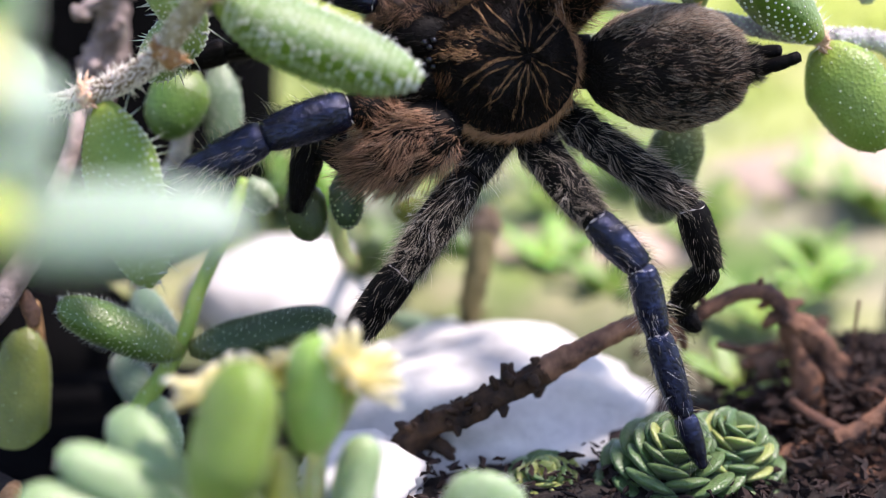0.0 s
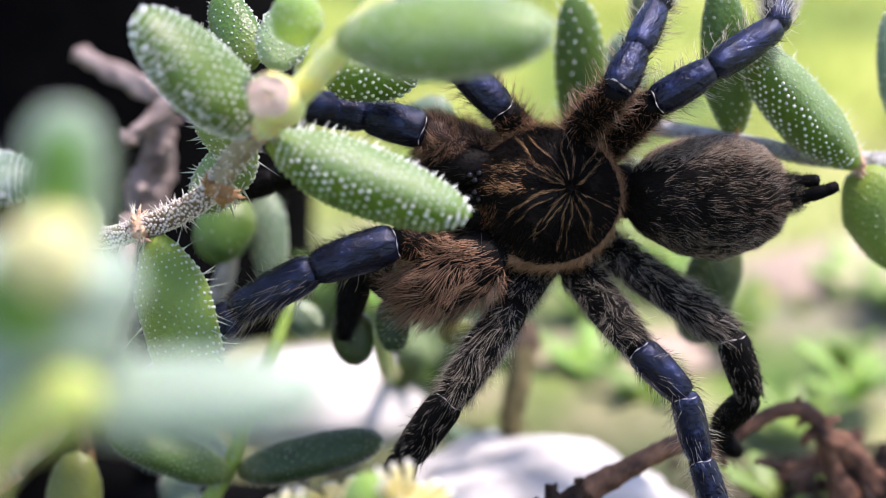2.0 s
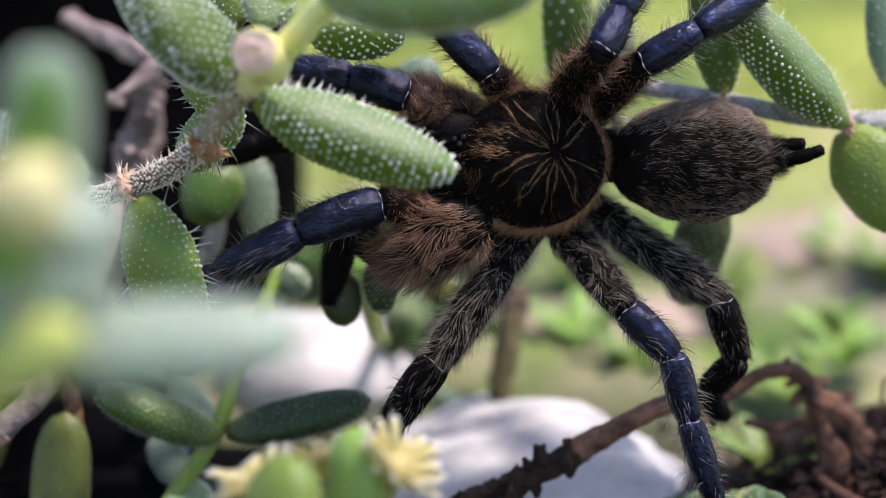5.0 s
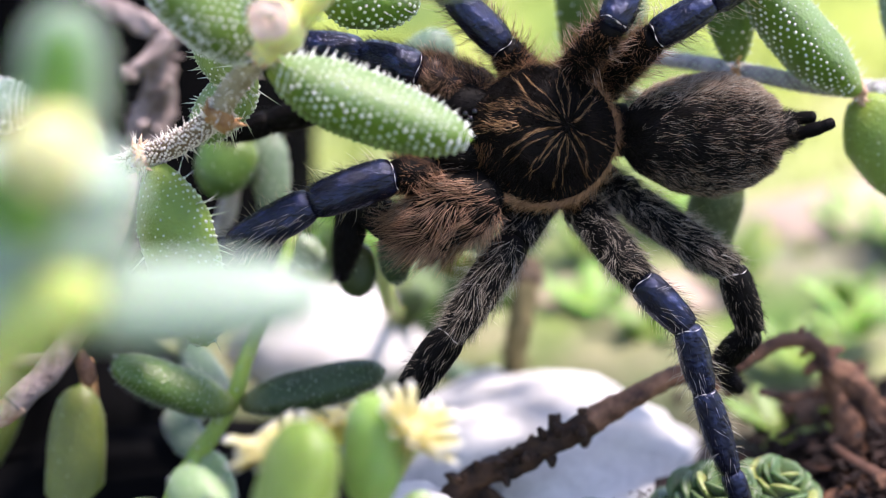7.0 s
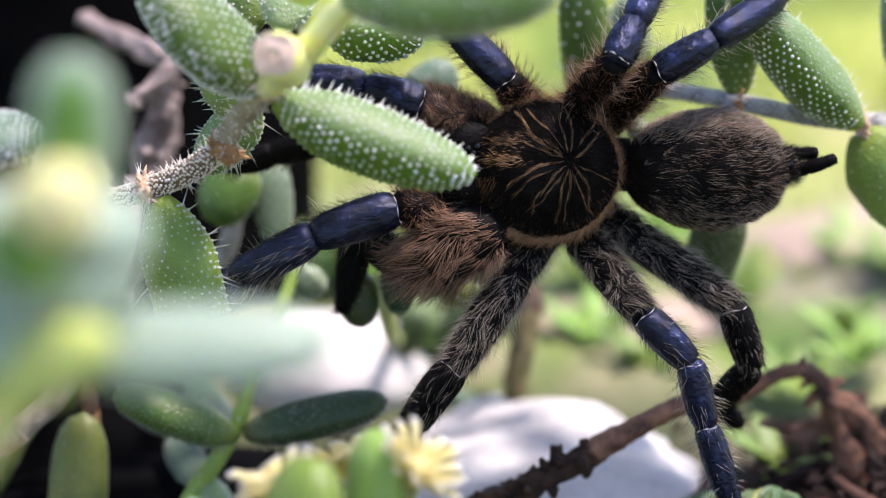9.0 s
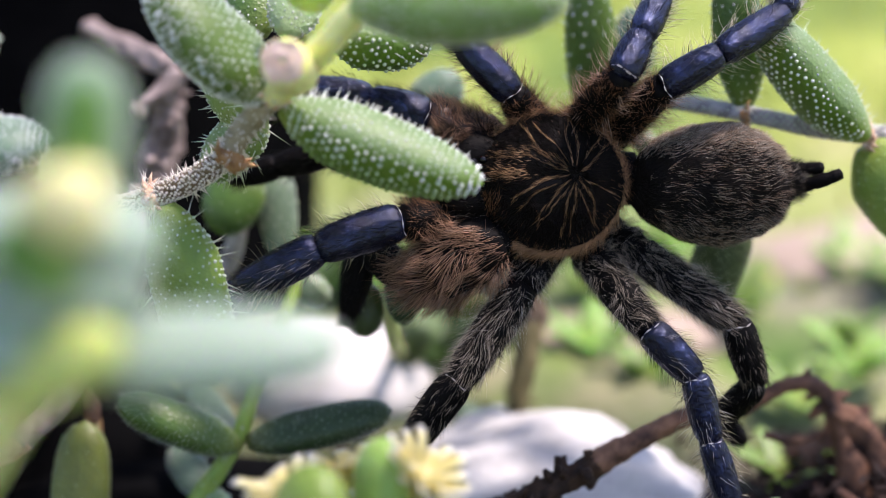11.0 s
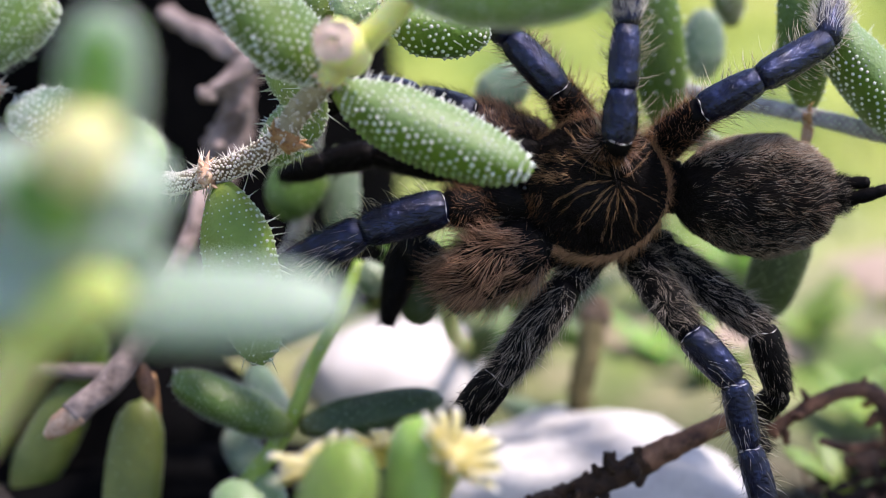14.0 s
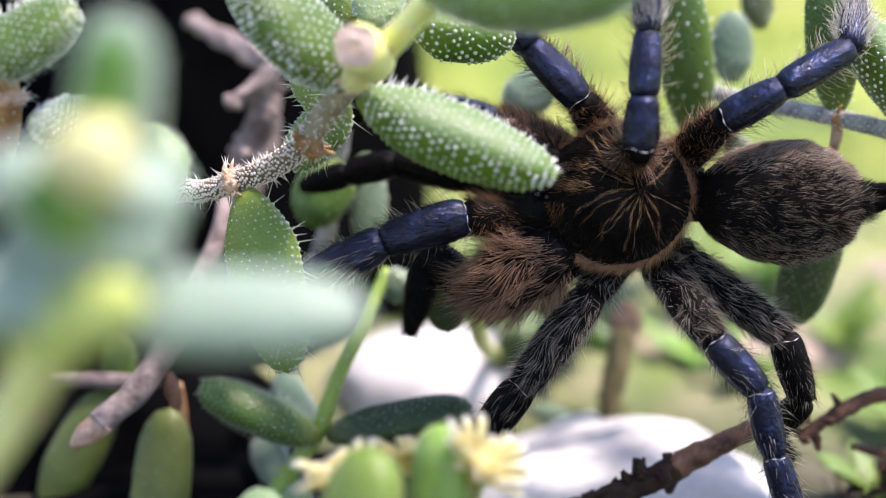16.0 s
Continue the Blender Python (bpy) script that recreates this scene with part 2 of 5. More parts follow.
def thin_petal(name, a, b_):
    """Thin tissue: half of the light goes through."""
    m, nt, b = material(name, 0.5)
    c, f = noise_ramp(nt, 300, [(0.3, a), (0.7, b_)])
    nt.links.new(c, b.inputs["Base Color"])
    tr = nt.nodes.new("ShaderNodeBsdfTranslucent")
    nt.links.new(c, tr.inputs["Color"])
    both = nt.nodes.new("ShaderNodeMixShader")
    both.inputs["Fac"].default_value = 0.55
    nt.links.new(b.outputs["BSDF"], both.inputs[1])
    nt.links.new(tr.outputs["BSDF"], both.inputs[2])
    nt.links.new(both.outputs["Shader"], nt.nodes["Material Output"].inputs["Surface"])
    return m


PETAL = thin_petal("petal_white", (0.86, 0.85, 0.74), (0.93, 0.92, 0.86))
PETAL_YELLOW = thin_petal("petal_yellow", (0.90, 0.80, 0.27), (0.95, 0.93, 0.68))
GRASS = leaf_material("grass_blades", (0.14, 0.21, 0.03), (0.49, 0.53, 0.10), sheen=0.0, sss=0.0)
STALK = plain("stalk_olive", (0.09, 0.08, 0.03), (0.22, 0.18, 0.08), 200, 0.8, 0.6)
MULCH = plain("mulch_brown", (0.004, 0.0025, 0.002), (0.034, 0.016, 0.010), 300, 0.9, 0.8)

# animal


def blue_chitin():
    """Dark steel-blue skin, finely pitted and wrinkled, with a hard gloss."""
    m, nt, b = material("chitin_blue", 0.27, 0.7, spec=0.6, coat=0.3)
    b.inputs["Coat Roughness"].default_value = 0.13
    c, f = noise_ramp(nt, 420, [(0.32, (0.002, 0.003, 0.009)), (0.53, (0.008, 0.0125, 0.040)), (0.75, (0.030, 0.047, 0.130))], detail=6.0)
    nt.links.new(c, b.inputs["Base Color"])
    fine, f2 = noise_ramp(nt, 1900, [(0.35, (0, 0, 0)), (0.65, (1, 1, 1))], detail=3.0)
    lump, f3 = noise_ramp(nt, 480, [(0.3, (0, 0, 0)), (0.7, (1, 1, 1))], detail=2.0)
    relief(nt, b, mix(nt, 0.5, fine, lump), 0.5, 0.0004)
    nt.links.new(b.inputs["Normal"].links[0].from_socket, b.inputs["Coat Normal"])
    return m


CHITIN_BLUE = blue_chitin()
HAIR_BLUE = plain("hair_blue", (0.003, 0.004, 0.012), (0.025, 0.034, 0.11), 700, 0.3, 0.0, metal=0.3)
CHITIN_BLACK = plain("chitin_black", (0.0009, 0.0007, 0.0007), (0.004, 0.003, 0.0026), 600, 0.6, 0.9, dist=0.0003, spec=0.09)
CHITIN_BROWN = plain("chitin_brown", (0.015, 0.007, 0.005), (0.06, 0.028, 0.016), 600, 0.5, 0.7, dist=0.0003)


def hair(name, dark, light, rough=0.5, spec=0.35, thin=0.3):
    """Hairs that differ one from another between two tones."""
    m, nt, b = material(name, rough, spec=spec)
    geo = nt.nodes.new("ShaderNodeNewGeometry")
    c, f = noise_ramp(nt, 500, [(0.3, (0.6, 0.6, 0.6)), (0.7, (1.0, 1.0, 1.0))])
    tone = mix(nt, 1.0, mix(nt, geo.outputs["Random Per Island"], dark, light), c, "MULTIPLY")
    nt.links.new(tone, b.inputs["Base Color"])
    if thin:
        tr = nt.nodes.new("ShaderNodeBsdfTranslucent")
        nt.links.new(tone, tr.inputs["Color"])
        both = nt.nodes.new("ShaderNodeMixShader")
        both.inputs["Fac"].default_value = thin
        nt.links.new(b.outputs["BSDF"], both.inputs[1])
        nt.links.new(tr.outputs["BSDF"], both.inputs[2])
        nt.links.new(both.outputs["Shader"], nt.nodes["Material Output"].inputs["Surface"])
    return m


HAIR_BLACK = hair("hair_black", (0.0016, 0.0012, 0.0011), (0.010, 0.0075, 0.006), spec=0.12, thin=0)
HAIR_TAN = hair("hair_tan", (0.045, 0.028, 0.016), (0.92, 0.80, 0.64))
HAIR_RUST = hair("hair_rust", (0.085, 0.028, 0.012), (0.98, 0.62, 0.40), thin=0.4)
HAIR_GOLD = hair("hair_gold", (0.18, 0.08, 0.03), (0.86, 0.54, 0.28))
HAIR_RIM = hair("hair_rim_gold", (0.26, 0.12, 0.04), (0.92, 0.56, 0.28))
HAIR_BROWN = hair("hair_brown", (0.03, 0.010, 0.005), (0.70, 0.36, 0.18))
HAIR_UMBER = hair("hair_umber", (0.0018, 0.0013, 0.0011), (0.014, 0.009, 0.0065), spec=0.15, thin=0)
HAIR_PALE = hair("hair_pale", (0.6, 0.55, 0.44), (0.95, 0.92, 0.85))
HAIR_STRAW = hair("hair_straw", (0.40, 0.34, 0.16), (0.96, 0.91, 0.68), thin=0.4)
HAIR_PEACH = hair("hair_peach", (0.30, 0.15, 0.09), (0.95, 0.74, 0.58), thin=0.5)
HAIR_FAWN = hair("hair_fawn", (0.038, 0.021, 0.014), (0.80, 0.54, 0.37))
JOINT = plain("joint_pale", (0.40, 0.36, 0.34), (0.62, 0.58, 0.56), 700, 0.6, 0.3)


def carapace_material():
    """Dull black-brown shield, paler in worn flecks."""
    m, nt, b = material("carapace_black", 0.55, spec=0.12)
    c0, f0 = noise_ramp(nt, 260, [(0.3, (0.003, 0.002, 0.0016)), (0.75, (0.012, 0.0075, 0.0055))])
    c1, f1 = noise_ramp(nt, 1500, [(0.35, (0.3, 0.3, 0.3)), (0.7, (1.0, 1.0, 1.0))])
    nt.links.new(mix(nt, 0.7, c0, c1, "MULTIPLY"), b.inputs["Base Color"])
    relief(nt, b, f1, 0.6, 0.0003)
    return m


CARAPACE = carapace_material()


# ---------------------------------------------------------------- ground and background
def ground():
    g = Geo()
    ext = [0.0]
    step = 0.012
    while ext[-1] < 600:
        ext.append(ext[-1] + step)
        if ext[-1] > 0.35:
            step *= 1.3
    line = [-e for e in reversed(ext[1:])] + ext
    n = len(line)
    verts, faces = [], []
    for y in line:
        for x in line:
            d = math.hypot(x, y)
            k = max(0.0, 1 - d / 2.5)
            h = k * (0.006 * noise.noise(Vector((x, y, 0)) * 18) + 0.003 * noise.noise(Vector((x, y, 3)) * 60))
            verts.append(Vector((x, y, h)))
    for j in range(n - 1):
        for i in range(n - 1):
            faces.append((j * n + i, j * n + i + 1, (j + 1) * n + i + 1, (j + 1) * n + i))
    g.add(verts, faces)
    m, nt, b = material("soil_and_turf", 0.9)
    soil, f1 = noise_ramp(nt, 160, [(0.3, (0.004, 0.003, 0.002)), (0.7, (0.018, 0.011, 0.008))])
    turf, f2 = noise_ramp(nt, 14, [(0.34, (0.032, 0.085, 0.018)), (0.45, (0.16, 0.24, 0.03)), (0.56, (0.32, 0.38, 0.06)), (0.7, (0.42, 0.40, 0.16))], detail=2.0)
    tc = nt.nodes.new("ShaderNodeTexCoord")
    shift = nt.nodes.new("ShaderNodeVectorMath")
    shift.operation, shift.inputs[1].default_value = "ADD", (0.0, 0.14, 0.0)
    nt.links.new(tc.outputs["Object"], shift.inputs[0])
    far = nt.nodes.new("ShaderNodeVectorMath")
    far.operation = "LENGTH"
    nt.links.new(shift.outputs["Vector"], far.inputs[0])
    mr = nt.nodes.new("ShaderNodeMapRange")
    mr.inputs["From Min"].default_value, mr.inputs["From Max"].default_value = 0.17, 0.22
    nt.links.new(far.outputs["Value"], mr.inputs["Value"])
    bare = nt.nodes.new("ShaderNodeMapRange")
    bare.inputs["From Min"].default_value, bare.inputs["From Max"].default_value = 0.26, 0.42
    bare.inputs["To Min"].default_value, bare.inputs["To Max"].default_value = 0.7, 0.0
    nt.links.new(far.outputs["Value"], bare.inputs["Value"])
    sand, f3 = noise_ramp(nt, 40, [(0.36, (0.07, 0.15, 0.025)), (0.64, (0.38, 0.32, 0.23))])
    turf = mix(nt, bare.outputs["Result"], turf, sand)
    nt.links.new(mix(nt, mr.outputs["Result"], soil, turf), b.inputs["Base Color"])
    relief(nt, b, f1, 0.8, 0.003)
    return tagged(part("ground", g, m), "dark soil passing through sparse sandy turf into lawn", "ground", kind="structure")


ground()


def lawn():
    """Short grass behind the plants."""
    rnd = random.Random(5)
    g = Geo()
    for _ in range(12000):
        y = 0.10 + 1.1 * rnd.random() ** 1.1
        x = (rnd.random() - 0.5) * (0.5 + 0.9 * y)
        if y < 0.2 and rnd.random() < 0.65:
            continue
        p = Vector((x, y, -0.002))
        hgt = rnd.uniform(0.004, 0.013)
        a = rnd.uniform(0, 6.28)
        s = Vector((math.cos(a), math.sin(a), 0)) * rnd.uniform(0.0008, 0.0016)
        lean = Vector((rnd.gauss(0, 0.4), rnd.gauss(0, 0.4), 1)) * hgt
        g.add([p - s, p + s, p + lean * 0.55 + s * 0.7, p + lean * 0.55 - s * 0.7, p + lean * 0.9 + Vector((lean.x, lean.y, 0)) * 0.5],
              [(0, 1, 2, 3), (3, 2, 4)])
    tagged(part("grass", g, GRASS), "bright green short grass of a sunlit lawn", "grass", kind="stuff")


lawn()


def boulder(name, at, size, seed, mat, label, category, group="", rough=0.16):
    bm = bmesh.new()
    bmesh.ops.create_icosphere(bm, subdivisions=4, radius=1.0)
    off = Vector((seed * 3.7, seed * 1.3, seed))
    for v in bm.verts:
        d = v.co.normalized()
        k = 1 + rough * noise.noise(d * 1.4 + off) + rough * 0.4 * noise.noise(d * 4 + off) + 0.03 * noise.noise(d * 12 + off)
        v.co = Vector((d.x * size[0], d.y * size[1], d.z * size[2])) * k
    for f in bm.faces:
        f.smooth = True
    me = bpy.data.meshes.new(name)
    bm.to_mesh(me)
    bm.free()
    me.materials.append(mat)
    ob = new(name, me)
    ob.location = at
    return tagged(ob, label, category, group)


STONE_BRIGHT = plain("stone_bright_white", (0.48, 0.46, 0.42), (0.74, 0.71, 0.66), 110, 0.8, 0.4, dist=0.001)
boulder("white_stone", P(-2.03, 6.71, 0.20), (0.018, 0.016, 0.010), 1, STONE_BRIGHT, "rounded white stone lying on the turf", "stone", "white stones", 0.1)
broad_stone = boulder("white_stone", P(1.60, 2.25, 0.10), (0.030, 0.025, 0.010), 2, STONE, "broad white stone bedded in the soil", "stone", "white stones", 0.3)
boulder("white_stone", P(-0.45, -0.63, 0.20), (0.010, 0.009, 0.006), 3, STONE_BRIGHT, "white stone beneath the fallen branch", "stone", "white stones", 0.3)
PEBBLE = plain("pebble_beige", (0.34, 0.26, 0.19), (0.54, 0.42, 0.33), 70, 0.85, 0.5, dist=0.001)
boulder("pebble", P(8.17, 13.74, 0.00), (0.022, 0.016, 0.006), 11, PEBBLE, "flat beige stone in the grass", "stone", "beige stones", 0.15)
boulder("pebble", P(9.74, 14.80, 0.00), (0.022, 0.018, 0.006), 12, PEBBLE, "flat sandy stone in the grass", "stone", "beige stones", 0.15)
boulder("pebble", P(2.60, 9.30, 0.00), (0.012, 0.008, 0.004), 13, PEBBLE, "flat beige stone in the grass", "stone", "beige stones", 0.15)
boulder("pebble", P(4.30, 9.60, 0.00), (0.013, 0.008, 0.004), 14, PEBBLE, "flat sandy stone in the grass", "stone", "beige stones", 0.15)
# added black masses that stand in for deep shade behind and below the plants
boulder("dark_rock", P(-8.81, 11.50, 1.02), (0.062, 0.04, 0.17), 7, SHADE_BLACK, "large black mass standing in for the deep shade behind the plants", "rock", "black rocks", 0.08)
boulder("dark_rock", P(-4.45, 1.58, 0.00), (0.036, 0.02, 0.006), 9, SHADE_BLACK, "flat black mass laid over the soil in place of deep shade", "rock", "black rocks", 0.12)
boulder("dark_rock", P(-8.07, 4.28, -1.27), (0.044, 0.033, 0.036), 8, SHADE_BLACK, "black mass standing in for deep shade at the foot of the plants", "rock", "black rocks", 0.08)


# ---------------------------------------------------------------- plants
def leaf_mesh(axis_len, w, th, seed, warts, wart_r, spikes, bend=0.0, keel=0.25, blunt=2.4, bristle=1.0, flat=0.85, side=0):
    """A fat spindle-shaped leaf along +y, flat side up (+z), with warts and bristles on it; slot 0 skin, slot 1 warts."""
    g = Geo()
    rnd = random.Random(seed)
    nu, nv = 22, 20

    def spot(s, a):
        u = (0.03 + 0.97 * s) ** 0.86
        r = max(0.0, 1 - abs(2 * u - 1) ** blunt) ** 0.53 * (0.62 + 0.38 * min(1, s / 0.3) ** 0.8)
        x = math.cos(a) * w * 0.5 * r
        z = math.sin(a) * th * 0.5 * r
        if z > 0:
            z *= 0.75
        else:
            z *= 1 + keel * (1 - abs(math.cos(a)))
        k = 1 + 0.04 * noise.noise(Vector((x * 60, s * 3 + seed, z * 60)))
        return Vector((x * k, s * axis_len, z * k + bend * axis_len * 4 * s * (1 - s)))

    verts = [spot(i / nu, 2 * math.pi * j / nv) for i in range(nu + 1) for j in range(nv)]
    faces = []
    for i in range(nu):
        for j in range(nv):
            k = (j + 1) % nv
            faces.append((i * nv + j, (i + 1) * nv + j, (i + 1) * nv + k, i * nv + k))
    faces.append(tuple(range(nv)))
    faces.append(tuple(nu * nv + j for j in reversed(range(nv))))
    g.add(verts, faces)
    rings = max(1, round(math.sqrt(warts * axis_len / (2.2 * (w + th) * 0.5 + 1e-9))))
    around = max(1, round(warts / rings))
    for i in range(rings * around):
        q, turn = divmod(i, around)
        s = 0.05 + 0.945 * (q + 0.5 + rnd.uniform(-0.16, 0.16)) / rings
        a = 2 * math.pi * (turn + 0.5 * (q % 2) + rnd.uniform(-0.16, 0.16)) / around
        if rnd.random() < 0.07:
            continue
        p = spot(s, a)
        e = 0.01
        n = (spot(s, a + e) - p).cross(spot(min(s + e, 1), a) - p)
        if n.length < 1e-14:
            continue
        n.normalize()
        if n.dot(p - Vector((0, s * axis_len, p.z * 0.5))) < 0:
            n = -n
        edge = abs(math.cos(a))
        if spikes < 1 and math.sin(a) > 0.3 and rnd.random() > flat:
            continue
        if side * math.cos(a) >= 0 and rnd.random() < spikes * (0.05 + 1.4 * max(0, edge - 0.7) / 0.3):
            spike(g, p - n * wart_r * 0.3, n + Vector((0, 0.45, 0.9 * abs(side))) + Vector((rnd.gauss(0, .2), rnd.gauss(0, .2), rnd.gauss(0, .2))), wart_r * rnd.uniform(1.5, 3.2) * bristle * (1 + (1 - s) ** 2), wart_r * 0.5, 1)
        else:
            k = rnd.uniform(0.7, 1.2) * (0.35 + 0.4 * flat if math.sin(a) > 0.25 else 1.05)
            dome(g, p - n * wart_r * 0.2, n, wart_r * k, wart_r * k * 1.1)
    if side:
        # stiff bristles along the one edge, longest near the stem
        for i in range(34):
            s = 0.03 + 0.94 * (i + rnd.random()) / 34
            p = spot(s, math.pi * (0.5 - side * rnd.uniform(0.16, 0.34)))
            way = Vector((side * 0.7, 0.15 + rnd.gauss(0, 0.15), 1 + rnd.gauss(0, 0.15)))
            spike(g, p - way * 0.0001, way, (0.0007 + 0.0015 * max(0.0, 1 - 1.6 * s)) * rnd.uniform(0.7, 1.2), 0.00016, 1)
    return g


LEAVES = [0]


def leaf(plant, root, tip, w, th, mat=LEAF, face=VIEWWARD, warts=300, wart_r=0.00028, spikes=0.2, bend=0.0, wmat=PAPILLA, label="", blunt=2.4, bristle=1.0, flat=0.85, side=0):
    """One leaf of a plant, from root to tip, its flat side turned to face; w and th in cm."""
    LEAVES[0] += 1
    way = tip - root
    g = leaf_mesh(way.length, w * 0.01, th * 0.01, LEAVES[0], warts, wart_r, spikes, bend, blunt=blunt, bristle=bristle, flat=flat, side=side)
    y = way.normalized()
    z = (face - y * face.dot(y)).normalized()
    x = y.cross(z)
    m = Matrix((x, y, z)).transposed().to_4x4()
    m.translation = root - plant.location
    ob = part("leaf", g, [mat, wmat], plant, label)
    ob.matrix_local = m
    return ob


def stem(plant, pts, radii, mat, warts=0, name="stem", label="", steps=6, rough=0.05, wart_r=0.0002, hairs=0):
    g = Geo()
    pts = [p - plant.location for p in pts]
    line = smooth_line(pts, steps)
    rad = [0.01 * np.interp(i / (len(line) - 1) * (len(radii) - 1), range(len(radii)), radii) for i in range(len(line))]
    tube(g, line, rad, 12, 0, rough)
    rnd = random.Random(len(pts) * 31 + warts)
    fr = frames_along(line)
    for i in range(warts + hairs):
        k = rnd.uniform(0, len(line) - 1.001)
        a = rnd.uniform(0, 6.283)
        if i < warts:
            k, a = (i + rnd.uniform(0.2, 0.8)) / warts * (len(line) - 1.001), i * 2.39996 + rnd.uniform(-0.15, 0.15)
        j = int(k)
        p = line[j].lerp(line[j + 1], k - j)
        n = fr[j][1] * math.cos(a) + fr[j][2] * math.sin(a)
        if i < warts:
            dome(g, p + n * rad[j] * 1.0, n, wart_r * rnd.uniform(0.7, 1.3), wart_r)
        else:
            spike(g, p + n * rad[j] * 0.9, n + fr[j][0] * rnd.uniform(-0.6, 0.6), rnd.uniform(0.0008, 0.0022), 0.00013, 1)
    return part(name, g, [mat, PAPILLA_CREAM if mat in (STEM, STEM_OLIVE) else PAPILLA], plant, label)


def collar(plant, at, way, r, mat=RUST, seed=1, name="node", frill=14, length=0.0018):
    """A dry frilled sheath round a stem's node."""
    g = Geo()
    rnd = random.Random(seed)
    at = at - plant.location
    way = way.normalized()
    s = way.orthogonal().normalized()
    t = way.cross(s)
    tube(g, [at - way * r * 0.45, at - way * r * 0.1, at + way * r * 0.25], [r * 0.82, r * 0.95, r * 1.05], 16, 0, 0.9)
    # dry torn flaps that stand off
    for i in range(15):
        a = 6.283 * i / 15 + rnd.uniform(-0.2, 0.2)
        n = s * math.cos(a) + t * math.sin(a)
        spike(g, at + n * r * 0.9 + way * r * rnd.uniform(-0.2, 0.2), n * rnd.uniform(0.4, 0.9) + way * rnd.uniform(-0.2, 0.9), r * rnd.uniform(0.4, 0.95), r * rnd.uniform(0.16, 0.3), 0, way * 0.3)
    for i in range(frill):
        a = rnd.uniform(0, 6.283)
        n = s * math.cos(a) + t * math.sin(a)
        spike(g, at + n * r * 0.9 + way * rnd.uniform(-0.5, 0.5) * r, n + way * rnd.uniform(-0.9, 0.9), length * rnd.uniform(0.4, 1.2), 0.00017, 1)
    return part(name, g, [mat, PAPILLA_CREAM], plant)


SUCC = "succulent plants"

# the branch that hangs before the animal
main = base("succulent_plant", P(-10.15, 4.99, 0.00), "warty green succulent branch with bristled leaves and a cut stem end", "plant", SUCC)
stem(main, [P(-10.15, 4.99, 0.00), P(-7.48, -0.13, 4.73), P(-5.40, -0.19, 5.73), P(-4.78, -0.35, 5.87), P(-4.32, -0.50, 6.06)], [0.22, 0.2, 0.16, 0.15, 0.15], STEM, 900, hairs=150, wart_r=0.00022)
stem(main, [P(-4.32, -0.50, 6.06), P(-3.75, -0.61, 6.34), P(-3.14, -0.86, 6.82)], [0.15, 0.17, 0.16], STEM, 460, hairs=130, wart_r=0.00022)
stem(main, [P(-3.20, -0.87, 6.79), P(-2.97, -0.93, 7.20), P(-2.51, -1.35, 7.81)], [0.17, 0.18, 0.15], STEM_OLIVE, 60, hairs=80)
collar(main, P(-4.31, -0.59, 6.10), P(-3.75, -0.61, 6.34) - P(-4.78, -0.35, 5.87), 0.0019, SCAR, 3, frill=60, length=0.0024)
collar(main, P(-3.14, -0.97, 6.82), P(-2.97, -0.93, 7.20) - P(-3.48, -0.75, 6.52), 0.0022, RUST, 4, frill=60, length=0.0016)
collar(main, P(-2.50, -1.43, 7.88), P(-2.27, -1.60, 8.29) - P(-2.97, -0.93, 7.20), 0.0019, SCAR, 5, frill=20)
stem(main, [P(-2.50, -1.44, 7.85), P(-2.17, -1.81, 8.30), P(-1.76, -2.08, 8.74), P(-1.30, -2.29, 9.31), P(-0.71, -2.27, 9.97)], [0.2, 0.22, 0.19, 0.18, 0.16], STEM_LIME, 40, hairs=60)
# cut stub with a dry face
stub = stem(main, [P(-2.16, -1.53, 8.18), P(-2.22, -2.03, 8.41), P(-2.28, -2.54, 8.64)], [0.29, 0.37, 0.34], STEM_LIME, 20, "cut_stub", "yellow-green stub with a dry pinkish cut face")
cut = Geo()
c0, c1 = P(-2.28, -2.58, 8.66) - main.location, P(-2.30, -3.20, 8.87) - main.location
cw = (c1 - c0).normalized()
cs = cw.orthogonal().normalized()
ct = cw.cross(cs)
rndc = random.Random(9)
cv = [c0 + cw * 0.0004]
for ring in range(1, 6):
    for j in range(18):
        a = j * 2 * math.pi / 18
        cv.append(c0 + (cs * math.cos(a) + ct * math.sin(a)) * 0.0030 * ring / 5 * rndc.uniform(0.85, 1.1) + cw * (0.0014 - 0.0001 * ring + rndc.uniform(-0.0002, 0.0002)))
cf = [(0, 1 + j, 1 + (j + 1) % 18) for j in range(18)]
for ring in range(4):
    for j in range(18):
        a, b2 = 1 + ring * 18 + j, 1 + ring * 18 + (j + 1) % 18
        cf.append((a, a + 18, b2 + 18, b2))
cut.add(cv, cf)
CUT = plain("cut_pith", (0.58, 0.36, 0.24), (0.86, 0.70, 0.57), 350, 0.7, 0.6, sss=0.2)
part("cut_face", cut, CUT, main, "dry pinkish brown cut face")

